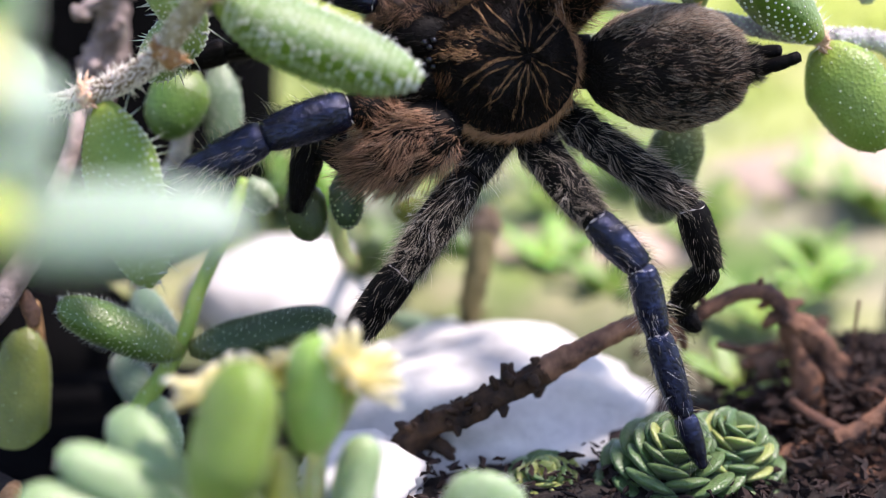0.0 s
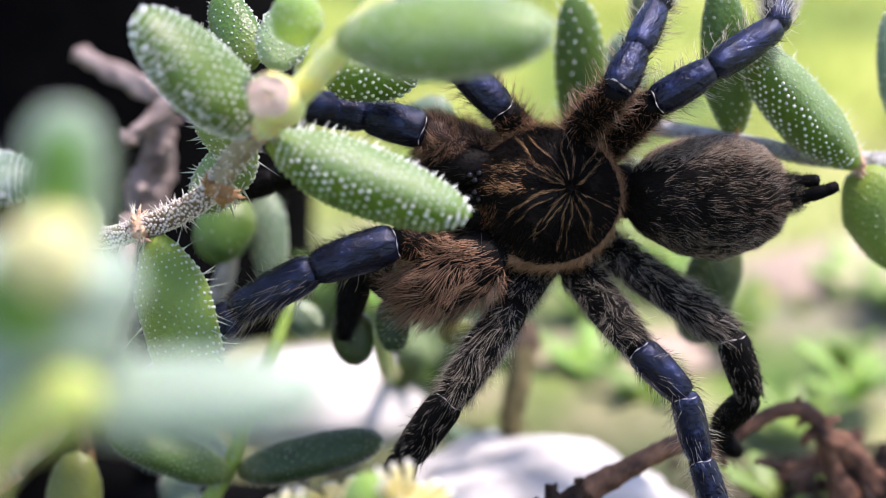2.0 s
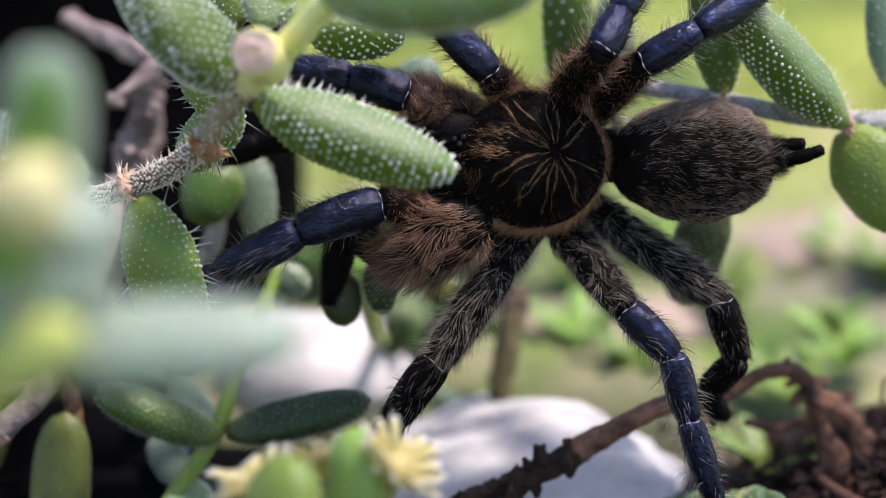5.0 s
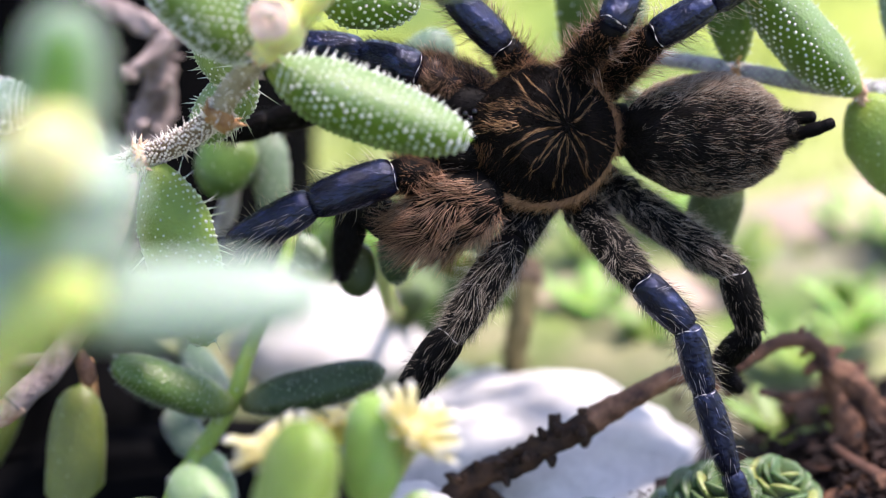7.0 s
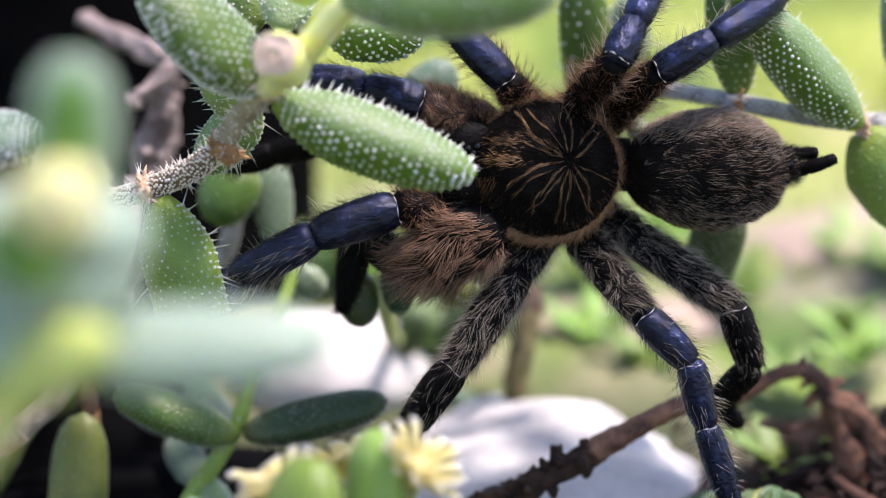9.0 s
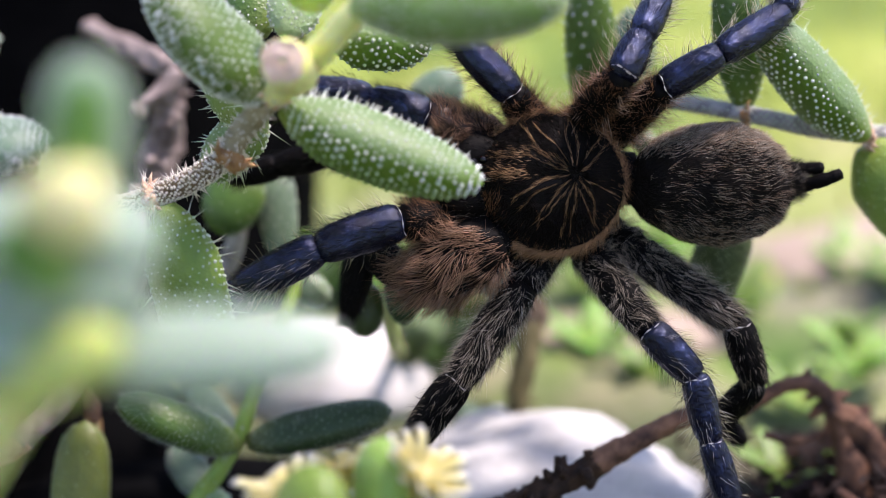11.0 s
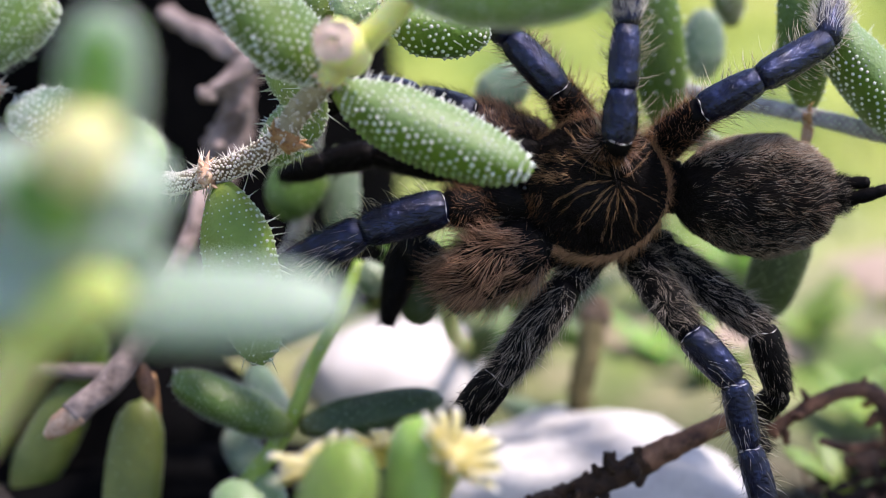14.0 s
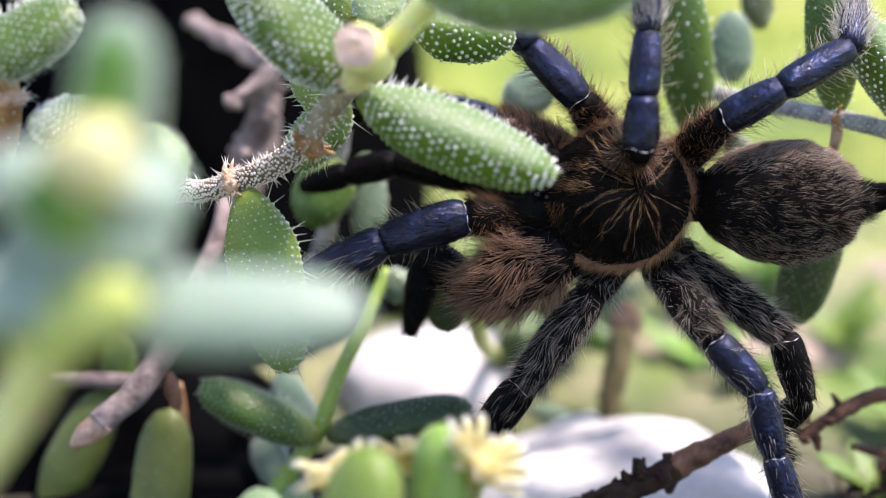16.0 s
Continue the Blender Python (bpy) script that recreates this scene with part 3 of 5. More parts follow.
leaf(main, P(-2.39, -1.29, 7.68), P(0.41, -1.65, 6.69), 1.04, 1.0, mat=LEAF_FROST, face=Vector((-0.1, -0.12, 1.0)), warts=560, wart_r=0.00031, spikes=0.7, flat=0.9, bristle=1.6, side=-1, wmat=PAPILLA_SHOULDER)
leaf(main, P(-2.48, -1.25, 7.78), P(-4.17, -1.38, 9.48), 1.28, 1.0, mat=LEAF, face=Vector((0.75, -0.4, 0.55)), warts=560, wart_r=0.00033, spikes=0.3, flat=0.95, wmat=PAPILLA_WHITE)
leaf(main, P(-4.11, -0.63, 5.98), P(-3.36, -1.61, 3.59), 1.2, 0.95, mat=LEAF_MID, face=Vector((-0.5, -0.8, 0.2)), warts=560, wart_r=0.00024, spikes=0.12, bristle=4.5)
leaf(main, P(-2.81, -0.10, 7.14), P(-3.56, 0.80, 7.85), 1.05, 0.8, mat=LEAF_SAGE, face=Vector((-0.7, -0.7, 0.2)), warts=420, wart_r=0.0003, spikes=0.3, bristle=2.5)
leaf(main, P(-2.76, 0.31, 7.10), P(-3.65, 0.36, 6.09), 0.85, 0.6, mat=LEAF_SAGE, face=Vector((-0.6, -0.7, 0.3)), warts=320, wart_r=0.0003, spikes=0.3, bristle=2.5)
leaf(main, P(-1.37, -2.85, 9.53), P(1.42, -3.58, 9.86), 1.15, 1.1, mat=LEAF_SAGE, face=Vector((0, -0.5, 0.85)), warts=480, wart_r=0.00032, spikes=0.5, flat=0.95)
leaf(main, P(-1.78, -0.07, 8.40), P(-0.34, 0.46, 8.10), 0.82, 0.75, mat=LEAF_FROST, face=Vector((0, 0.1, 1)), warts=260, wart_r=0.0003, spikes=0.3, bristle=1.6)
leaf(main, P(-2.37, -0.28, 8.41), P(-2.17, 0.61, 9.09), 0.75, 0.6, mat=LEAF_PALE, warts=200)
leaf(main, P(-2.75, 0.49, 8.20), P(-3.30, 1.44, 9.05), 0.7, 0.6, warts=180)
leaf(main, P(-1.90, -1.34, 9.02), P(-2.09, -1.27, 9.78), 0.7, 0.6, mat=LEAF_FRESH, warts=120)

# leaves behind it, low on the bank
behind = base("succulent_plant", P(-4.56, 6.51, 0.00), "dull green succulent shoot in the shade behind the branch", "plant", SUCC)
stem(behind, [P(-4.56, 6.51, 0.00), P(-4.00, 3.63, 2.79), P(-3.45, 3.01, 3.98), P(-3.23, 2.96, 5.32), P(-3.02, 2.84, 6.46)], [0.2, 0.18, 0.16, 0.14, 0.12], STEM_GREY, 80)
leaf(behind, P(-3.17, 2.80, 5.46), P(-3.61, 2.16, 4.58), 0.95, 0.8, mat=LEAF, warts=70, wart_r=0.0002)
leaf(behind, P(-2.81, 3.32, 5.44), P(-2.65, 2.58, 3.99), 0.62, 0.5, mat=LEAF_GREY, warts=120)
leaf(behind, P(-0.61, 3.39, 6.21), P(0.14, 3.59, 6.75), 0.75, 0.6, mat=LEAF_GREY, warts=120)

# the shoot close to the lens, with a flower bud in its middle
front = base("succulent_plant", P(-9.6, -13.0, 0), "pale succulent shoot with a yellow bud, close by", "plant", SUCC)
stem(front, [P(-9.6, -13.0, 0), P(-5.40, -10.94, 6.02), P(-4.60, -11.12, 7.28), P(-4.10, -11.29, 7.98), P(-3.99, -11.26, 8.94), P(-3.99, -11.35, 9.56)], [0.26, 0.28, 0.28, 0.26, 0.2, 0.2], STEM_LIME, 40)
LEAF_LIME = leaf_material("leaf_lime", (0.42, 0.50, 0.09), (0.60, 0.68, 0.20), sss=0.6, sheen=0.1)
LEAF_VIVID = leaf_material("leaf_vivid_green", (0.05, 0.17, 0.015), (0.12, 0.29, 0.04), sss=0.3, sheen=0.05)
LEAF_BLOOM = leaf_material("leaf_bloom", (0.20, 0.29, 0.20), (0.29, 0.39, 0.29), sss=0.5, sheen=0.3, tint=(0.6, 0.62, 0.3))
leaf(front, P(-4.07, -11.28, 8.01), P(-1.18, -11.06, 8.02), 0.98, 0.75, mat=LEAF_BLOOM, face=Vector((0.1, -0.6, 0.8)), warts=260, blunt=3.6)
leaf(front, P(-4.09, -11.44, 8.16), P(-5.72, -12.16, 8.50), 0.95, 0.7, mat=LEAF_BLOOM, face=Vector((0, -0.7, 0.7)), warts=200, blunt=3.6)
leaf(front, P(-3.74, -11.55, 9.85), P(-3.66, -11.45, 10.95), 0.56, 0.4, mat=LEAF_VIVID, face=Vector((0, -1, 0.1)), warts=60, blunt=3.6)
leaf(front, P(-3.82, -11.00, 9.45), P(-3.72, -10.70, 10.95), 0.9, 0.4, mat=LEAF_BLOOM, face=Vector((0, -1, 0.3)), warts=200, blunt=3.6)
leaf(front, P(-4.00, -11.18, 9.45), P(-3.02, -10.90, 9.05), 0.95, 0.7, mat=LEAF_BLOOM, face=Vector((0, -0.5, 0.8)), warts=200, blunt=3.6)
leaf(front, P(-4.05, -11.20, 9.39), P(-5.03, -11.43, 9.36), 0.9, 0.7, mat=LEAF_BLOOM, face=Vector((0, -0.5, 0.8)), warts=200, blunt=3.6)
leaf(front, P(-3.82, -11.75, 8.95), P(-4.45, -11.95, 9.55), 0.6, 0.45, mat=LEAF_VIVID, face=Vector((0, -0.8, 0.5)), warts=60, blunt=3.6)
leaf(front, P(-4.00, -11.20, 9.10), P(-3.24, -11.33, 8.46), 0.95, 0.7, mat=LEAF_BLOOM, face=Vector((0, -0.8, 0.5)), warts=200, blunt=3.6)
leaf(front, P(-4.06, -11.20, 9.10), P(-4.57, -11.56, 8.41), 0.95, 0.7, mat=LEAF_BLOOM, face=Vector((0, -0.8, 0.5)), warts=200, blunt=3.6)
leaf(front, P(-4.75, -11.70, 7.70), P(-3.30, -11.95, 8.45), 0.70, 0.6, mat=LEAF_LIME, face=Vector((0, -0.8, 0.5)), warts=60, blunt=3.6)
BUD = plain("bud_cream", (0.66, 0.62, 0.24), (0.78, 0.74, 0.40), 300, 0.5, 0.2, sss=0.3)
bud = Geo()
bp = P(-3.79, -11.80, 9.72) - front.location
tube(bud, [bp + Vector((0, 0.003, -0.001)), bp, bp + Vector((0, -0.002, 0.001)), bp + Vector((0, -0.003, 0.0012))], [0.0030, 0.0044, 0.0042, 0.0028], 14, 0, 0.3)
for i in range(40):
    r = random.Random(i)
    spike(bud, bp + Vector((r.gauss(0, 0.0016), -0.002, r.gauss(0, 0.0016))), Vector((r.gauss(0, 0.4), -1, r.gauss(0.3, 0.4))), 0.002, 0.0003, 0)
part("flower_bud", bud, BUD, front, "pale yellow flower bud")

# leaf and shoot at the far edge of the same bank
edge = base("succulent_plant", P(-11.70, 8.69, 0.00), "succulent shoot with bristly pale leaves and a dry node", "plant", SUCC)
stem(edge, [P(-11.70, 8.69, 0.00), P(-8.10, -0.88, 5.00), P(-7.40, -1.30, 6.77), P(-7.26, -1.64, 7.61), P(-7.41, -1.81, 8.29)], [0.2, 0.2, 0.16, 0.18, 0.14], RUST, 60)
collar(edge, P(-7.21, -1.76, 7.56), UP, 0.002, SCAR, 8, frill=20, length=0.0025)
leaf(edge, P(-7.69, -1.70, 8.01), P(-6.22, -1.62, 8.81), 1.05, 0.8, mat=LEAF, face=Vector((0, -0.6, 0.8)), warts=420, wart_r=0.0003, spikes=0.6, bristle=1.8, wmat=PAPILLA, flat=0.95)
leaf(edge, P(-6.88, -2.00, 7.30), P(-5.51, -2.00, 7.34), 0.95, 0.7, mat=LEAF_GREY, face=Vector((0, -0.4, 0.9)), warts=380, wart_r=0.00032, spikes=0.3, wmat=PAPILLA_WHITE, flat=0.95)
leaf(edge, P(-5.48, -2.68, 7.36), P(-4.54, -3.18, 6.87), 0.95, 0.6, mat=LEAF_PALE, face=Vector((0.3, -0.8, 0.5)), warts=200, spikes=0.6)

# low shoot with three leaves
low = base("succulent_plant", P(-4.46, -1.53, 0.00), "low succulent shoot with a yellow-green stem and fuzzy leaves", "plant", SUCC)
stem(low, [P(-4.46, -1.53, 0.00), P(-3.90, 0.35, 0.77), P(-3.55, 0.53, 1.26), P(-3.20, 0.73, 1.84), P(-2.99, 0.97, 2.49), P(-2.65, 1.45, 3.23), P(-2.33, 2.13, 3.92)], [0.2, 0.15, 0.14, 0.13, 0.12, 0.11, 0.1], STEM_FRESH, 60)
leaf(low, P(-3.21, 0.48, 1.74), P(-4.99, 0.17, 2.63), 0.76, 0.64, mat=LEAF, face=Vector((0.2, -0.35, 0.9)), warts=420, wart_r=0.00013, spikes=12, blunt=3.6, bristle=2.8)
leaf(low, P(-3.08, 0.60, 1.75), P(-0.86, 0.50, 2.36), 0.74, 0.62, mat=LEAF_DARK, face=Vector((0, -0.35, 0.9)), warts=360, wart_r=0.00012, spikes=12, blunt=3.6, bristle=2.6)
leaf(low, P(-3.35, 0.86, 1.59), P(-4.08, 2.30, 2.04), 0.55, 0.45, mat=LEAF_GREY, warts=160, wart_r=0.0002, blunt=3.6)
leaf(low, P(-3.79, 0.62, 0.94), P(-4.35, 1.94, 1.07), 0.6, 0.5, mat=LEAF_GREY, warts=160, wart_r=0.0002, blunt=3.6)
leaf(low, P(-3.71, 0.71, 0.89), P(-3.28, -0.42, 0.43), 0.6, 0.5, mat=LEAF_PALE, warts=160, wart_r=0.0002, blunt=3.6)


def flower(plant, at, way, r, seed, petals=22):
    """A daisy-like flower: straps of petals, yellow at their foot, round a tuft."""
    rnd = random.Random(seed)
    way = way.normalized()
    s = way.orthogonal().normalized()
    t = way.cross(s)
    at = at - plant.location
    heart = Geo()
    tube(heart, [at - way * 0.002, at, at + way * 0.0012], [0.0012, 0.002, 0.0014], 12, 0, 0.3)
    for i in range(50):
        n = s * rnd.gauss(0, 1) + t * rnd.gauss(0, 1)
        spike(heart, at + n * 0.0007, way + n * 0.5, rnd.uniform(0.002, 0.004), 0.00022, 0)
    part("flower_heart", heart, PETAL_YELLOW, plant, "yellow flower heart")
    for i in range(petals):
        a = 6.283 * i / petals + rnd.uniform(-0.1, 0.1)
        n = s * math.cos(a) + t * math.sin(a)
        q = way.cross(n)
        g = Geo()
        ln, wd, lift = r * rnd.uniform(0.7, 1.15), 0.0008 * rnd.uniform(0.7, 1.2), rnd.uniform(0.3, 1.3)
        v, f = [], []
        for k in range(7):
            u = k / 6
            c = at + n * (0.0012 + ln * u) + way * (ln * lift * u * (1 - 0.4 * u))
            ww = wd * (0.5 + 1.1 * u) * (1 if k < 6 else 0.5)
            for side, up in ((-1, 1), (0, 0), (1, 1), (0, -0.6)):
                v.append(c + q * side * ww + way * up * 0.00012)
        for k in range(6):
            for j in range(4):
                j2 = (j + 1) % 4
                f.append((k * 4 + j, k * 4 + j2, (k + 1) * 4 + j2, (k + 1) * 4 + j))
        f += [(3, 2, 1, 0), (24, 25, 26, 27)]
        g.add(v, f)
        g.m = [1 if fi // 4 < 5 else 0 for fi in range(len(f))]
        part("petal", g, [PETAL, PETAL_YELLOW], plant)


# the flowering clump at the foot
clump = base("flowering_succulent", P(-1.77, -3.59, 0.00), "pale green succulent clump with white and yellow flowers", "plant", SUCC)
for pts, rr in (([P(-1.77, -3.59, 0.00), P(-1.58, -4.79, 1.29), P(-1.93, -4.85, 2.29)], [0.2, 0.18, 0.16]),
                ([P(-1.77, -3.59, 0.00), P(-1.07, -4.61, 1.20), P(-0.92, -4.38, 2.41)], [0.2, 0.16, 0.14]),
                ([P(-1.77, -3.59, 0.00), P(-2.08, -4.97, 1.37), P(-2.93, -5.08, 2.23)], [0.2, 0.16, 0.14])):
    stem(clump, pts, rr, STEM_GREEN, 30)
leaf(clump, P(-2.16, -6.31, 2.37), P(-1.70, -5.62, 4.25), 1.2, 1.0, mat=LEAF_MID, face=Vector((-0.7, -0.5, 0.5)), warts=160, wart_r=0.0002, wmat=PAPILLA_FRESH, blunt=3.6)
leaf(clump, P(-0.96, -5.30, 2.80), P(-0.90, -4.77, 4.25), 0.82, 0.75, mat=LEAF_FRESH, face=Vector((-0.5, -0.7, 0.5)), warts=140, wart_r=0.0002, wmat=PAPILLA_FRESH, blunt=3.6)
leaf(clump, P(-2.62, -5.25, 2.07), P(-3.56, -4.20, 2.90), 0.75, 0.6, mat=LEAF_PALE, face=Vector((-0.3, -0.5, 0.8)), warts=140, wart_r=0.0002, blunt=3.6)
leaf(clump, P(-2.53, -5.48, 2.03), P(-4.15, -5.48, 2.88), 0.75, 0.6, mat=LEAF_PALE, face=Vector((0, -0.5, 0.8)), warts=140, wart_r=0.0002, blunt=3.6)
leaf(clump, P(-2.87, -5.76, 1.84), P(-4.61, -5.86, 2.43), 0.8, 0.6, mat=LEAF_PALE, face=Vector((0, -0.5, 0.8)), warts=140, wart_r=0.0002, blunt=3.6)
leaf(clump, P(1.17, -4.92, 1.23), P(1.37, -4.55, 2.24), 1.1, 0.6, mat=LEAF_PALE, face=Vector((0, -0.9, 0.4)), warts=200, spikes=0.6, blunt=3.6)
leaf(clump, P(-0.54, -4.89, 1.60), P(-0.26, -4.30, 2.63), 0.6, 0.5, mat=LEAF_PALE, face=Vector((0, -0.7, 0.7)), warts=60, wart_r=0.0002, blunt=3.6)
leaf(clump, P(-1.28, -5.84, 1.91), P(-1.32, -5.27, 2.90), 0.5, 0.45, mat=LEAF_YELLOW, face=Vector((0, -0.7, 0.7)), warts=60, wart_r=0.0002, blunt=3.6)
stem(clump, [P(-0.92, -4.38, 2.41), P(-0.65, -3.95, 2.71), P(-0.41, -4.83, 3.50)], [0.14, 0.12, 0.12], STEM_GREEN, 0)
stem(clump, [P(-1.89, -4.33, 2.54), P(-2.15, -3.82, 2.79), P(-2.12, -4.89, 3.35)], [0.14, 0.12, 0.12], STEM_GREEN, 0)
flower(clump, P(-0.42, -4.96, 3.73), Vector((0.55, -0.15, 0.8)), 0.0052, 2, 36)
flower(clump, P(-2.14, -5.04, 3.52), Vector((-0.5, 0.0, 0.8)), 0.0050, 3, 30)
flower(clump, P(-1.37, -4.20, 3.49), Vector((-0.1, 0.2, 1)), 0.0045, 4, 26)

# the plant behind the abdomen
right = base("succulent_plant", P(8.60, 6.51, 0.00), "grey-stemmed succulent with bristly green leaves behind the spider", "plant", SUCC)
stem(right, [P(8.60, 6.51, 0.00), P(8.42, 3.16, 4.41), P(7.52, 2.28, 6.08), P(6.34, 1.96, 6.37), P(5.49, 1.92, 6.47), P(4.44, 1.95, 6.68), P(3.25, 2.75, 6.66), P(2.37, 3.54, 6.63)], [0.2, 0.2, 0.17, 0.15, 0.14, 0.13, 0.13, 0.12], STEM_GREY, 900, wart_r=0.00022)
collar(right, P(6.31, 1.75, 6.37), Vector((1, 0, 0.1)), 0.0018, SCAR, 11)
collar(right, P(4.44, 1.95, 6.67), Vector((1, 0, 0.1)), 0.0015, RUST, 12, frill=12)
stem(right, [P(4.44, 1.95, 6.66), P(4.46, 1.98, 6.4), P(4.44, 2.1, 6.1), P(4.43, 2.14, 5.1)], [0.07, 0.10, 0.08, 0.07], SCAR, 0, rough=0.3)
leaf(right, P(6.24, 1.55, 6.46), P(4.48, 1.42, 8.42), 1.02, 0.95, mat=LEAF_FROST, face=Vector((0.9, -0.12, 0.35)), warts=560, wart_r=0.00026, spikes=0.7, bristle=2.5, flat=0.6, side=1, wmat=PAPILLA)
leaf(right, P(6.28, 1.91, 6.23), P(7.32, 1.20, 4.88), 1.25, 0.95, mat=LEAF_MID, face=Vector((-0.3, -0.9, 0.2)), warts=200, wart_r=0.0002, spikes=0.1, wmat=PAPILLA_FRESH)
leaf(right, P(4.44, 2.0, 6.74), P(4.16, 2.35, 9.05), 0.80, 0.65, mat=LEAF, warts=260, wart_r=0.00024, spikes=0.3)
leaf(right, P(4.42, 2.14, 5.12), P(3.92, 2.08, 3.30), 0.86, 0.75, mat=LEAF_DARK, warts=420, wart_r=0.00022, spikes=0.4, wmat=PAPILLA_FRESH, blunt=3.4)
leaf(right, P(2.34, 3.00, 6.00), P(2.00, 3.10, 8.69), 0.84, 0.65, mat=LEAF, warts=150, wart_r=0.0003, spikes=0.4, bristle=2.0, wmat=PAPILLA_WHITE)
leaf(right, P(2.93, 4.20, 6.58), P(2.90, 4.50, 7.69), 0.68, 0.5, mat=LEAF_GREY, warts=120)
leaf(right, P(3.37, 4.60, 7.38), P(3.18, 5.00, 8.34), 0.52, 0.5, mat=LEAF_DARK, warts=120)
leaf(right, P(7.05, 2.42, 6.76), P(6.88, 3.04, 8.47), 0.6, 0.5, mat=LEAF_GREY, warts=120)
leaf(right, P(3.27, 2.79, 5.73), P(2.83, 3.10, 5.99), 0.4, 0.4, mat=LEAF_DARK, warts=60)

# round dark leaves under the animal
under = base("succulent_plant", P(-0.88, 8.69, 0.00), "shoot with round dark green leaves in the animal's shade", "plant", SUCC)
stem(under, [P(-0.88, 8.69, 0.00), P(-0.85, 2.51, 2.63), P(-0.91, 1.79, 3.57), P(-0.56, 1.75, 4.05)], [0.14, 0.12, 0.12, 0.1], STEM_GREEN)
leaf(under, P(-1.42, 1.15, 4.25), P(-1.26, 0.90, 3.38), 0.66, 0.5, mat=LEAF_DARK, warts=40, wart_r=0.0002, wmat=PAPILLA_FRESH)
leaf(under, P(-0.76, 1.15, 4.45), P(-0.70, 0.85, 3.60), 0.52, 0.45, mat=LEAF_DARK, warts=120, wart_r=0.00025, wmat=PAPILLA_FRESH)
leaf(under, P(-0.04, 1.98, 3.52), P(0.68, 1.79, 3.57), 0.45, 0.4, mat=LEAF_OLIVE, warts=60)
leaf(under, P(-1.97, 2.11, 3.88), P(-2.33, 1.98, 3.50), 0.6, 0.5, mat=LEAF_GREY, warts=60)

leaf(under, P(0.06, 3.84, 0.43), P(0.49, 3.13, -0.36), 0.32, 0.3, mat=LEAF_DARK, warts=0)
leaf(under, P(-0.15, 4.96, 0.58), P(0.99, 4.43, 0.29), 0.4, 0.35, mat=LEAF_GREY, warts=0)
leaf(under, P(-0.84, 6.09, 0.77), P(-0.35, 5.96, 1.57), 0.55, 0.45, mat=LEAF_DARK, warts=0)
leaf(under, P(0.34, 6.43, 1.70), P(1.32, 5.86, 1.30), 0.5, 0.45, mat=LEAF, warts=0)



def weed(at, size, n, seed, mat, label):
    """A low herb: a rosette of plain leaves on the turf."""
    ob = base("weed", at, label, "plant", "weeds")
    rnd = random.Random(seed)
    for k in range(n):
        a = 6.283 * k / n + rnd.uniform(-0.4, 0.4)
        ln = size * rnd.uniform(0.7, 1.2)
        tip = at + Vector((math.cos(a), math.sin(a), rnd.uniform(0.4, 1.1))) * ln
        leaf(ob, at + Vector((0, 0, 0.0005)), tip, ln * rnd.uniform(35, 50), ln * 12, mat=mat, face=Vector((-math.cos(a), -math.sin(a), 1.5)), warts=0, bend=0.08)


for x, (at, size, mat, label) in enumerate((
        (P(7.52, 8.69, 0.00), 0.009, LEAF_MID, "light green weed in the turf"), (P(5.56, 2.77, 0.00), 0.009, LEAF_MID, "fresh green weed beside the roots"),
        (P(5.44, 9.87, 0.00), 0.010, LEAF_MID, "fresh green weed behind the legs"), (P(-0.15, 8.41, 0.00), 0.014, LEAF_DARK, "dark green weed behind the white stone"),
        (P(2.67, 8.41, 0.00), 0.010, LEAF_FRESH, "low green weed behind the white stone"), (P(9.04, 11.41, 0.00), 0.010, LEAF_MID, "low green weed in the turf"),
        (P(-1.60, 11.41, 0.00), 0.014, LEAF_FRESH, "fresh green weed in the turf"), (P(4.52, 13.05, 0.00), 0.012, LEAF_FRESH, "fresh green weed in the turf"),
        (P(-0.30, 7.30, 0.00), 0.011, LEAF, "dark green weed beside the white stone"), (P(0.75, 9.40, 0.00), 0.012, LEAF_DARK, "dark green weed behind the white stone"),
        (P(7.55, 7.40, 0.00), 0.011, LEAF_FRESH, "fresh green weed behind the roots"), (P(8.10, 12.60, 0.00), 0.010, LEAF_FRESH, "low fresh green weed in the turf"),
        (P(2.90, 11.60, 0.00), 0.012, LEAF_MID, "green weed in the turf"), (P(6.30, 5.90, 0.00), 0.010, LEAF_MID, "small green weed behind the roots"),
        (P(3.60, 7.00, 0.00), 0.008, LEAF_MID, "small green weed behind the legs"))):
    weed(at, size, 11, 60 + x, mat, label)

# yellowing pods by the twig
pods = base("succulent_plant", P(-5.62, -0.98, 0.00), "shaded shoot with yellowing fat leaves", "plant", SUCC)
stem(pods, [P(-5.62, -0.98, 0.00), P(-5.70, 1.41, -0.41), P(-5.56, 1.59, 1.27), P(-5.59, 1.47, 2.09)], [0.16, 0.14, 0.12, 0.12], RUST)
leaf(pods, P(-5.75, 0.13, -0.42), P(-5.60, 0.98, 1.92), 0.92, 0.8, mat=LEAF_YELLOW, warts=120, wart_r=0.00016, spikes=0.1, wmat=PAPILLA_FRESH, blunt=3.6)
leaf(pods, P(-7.64, 1.20, 0.02), P(-6.68, 1.70, 1.86), 0.85, 0.6, mat=LEAF_OLIVE, warts=100, wart_r=0.00016, spikes=0.1, wmat=PAPILLA_FRESH, blunt=3.6)
leaf(pods, P(-6.67, 2.29, 1.44), P(-6.69, 2.51, 2.62), 0.6, 0.5, mat=LEAF, warts=100, wart_r=0.00016, blunt=3.6)


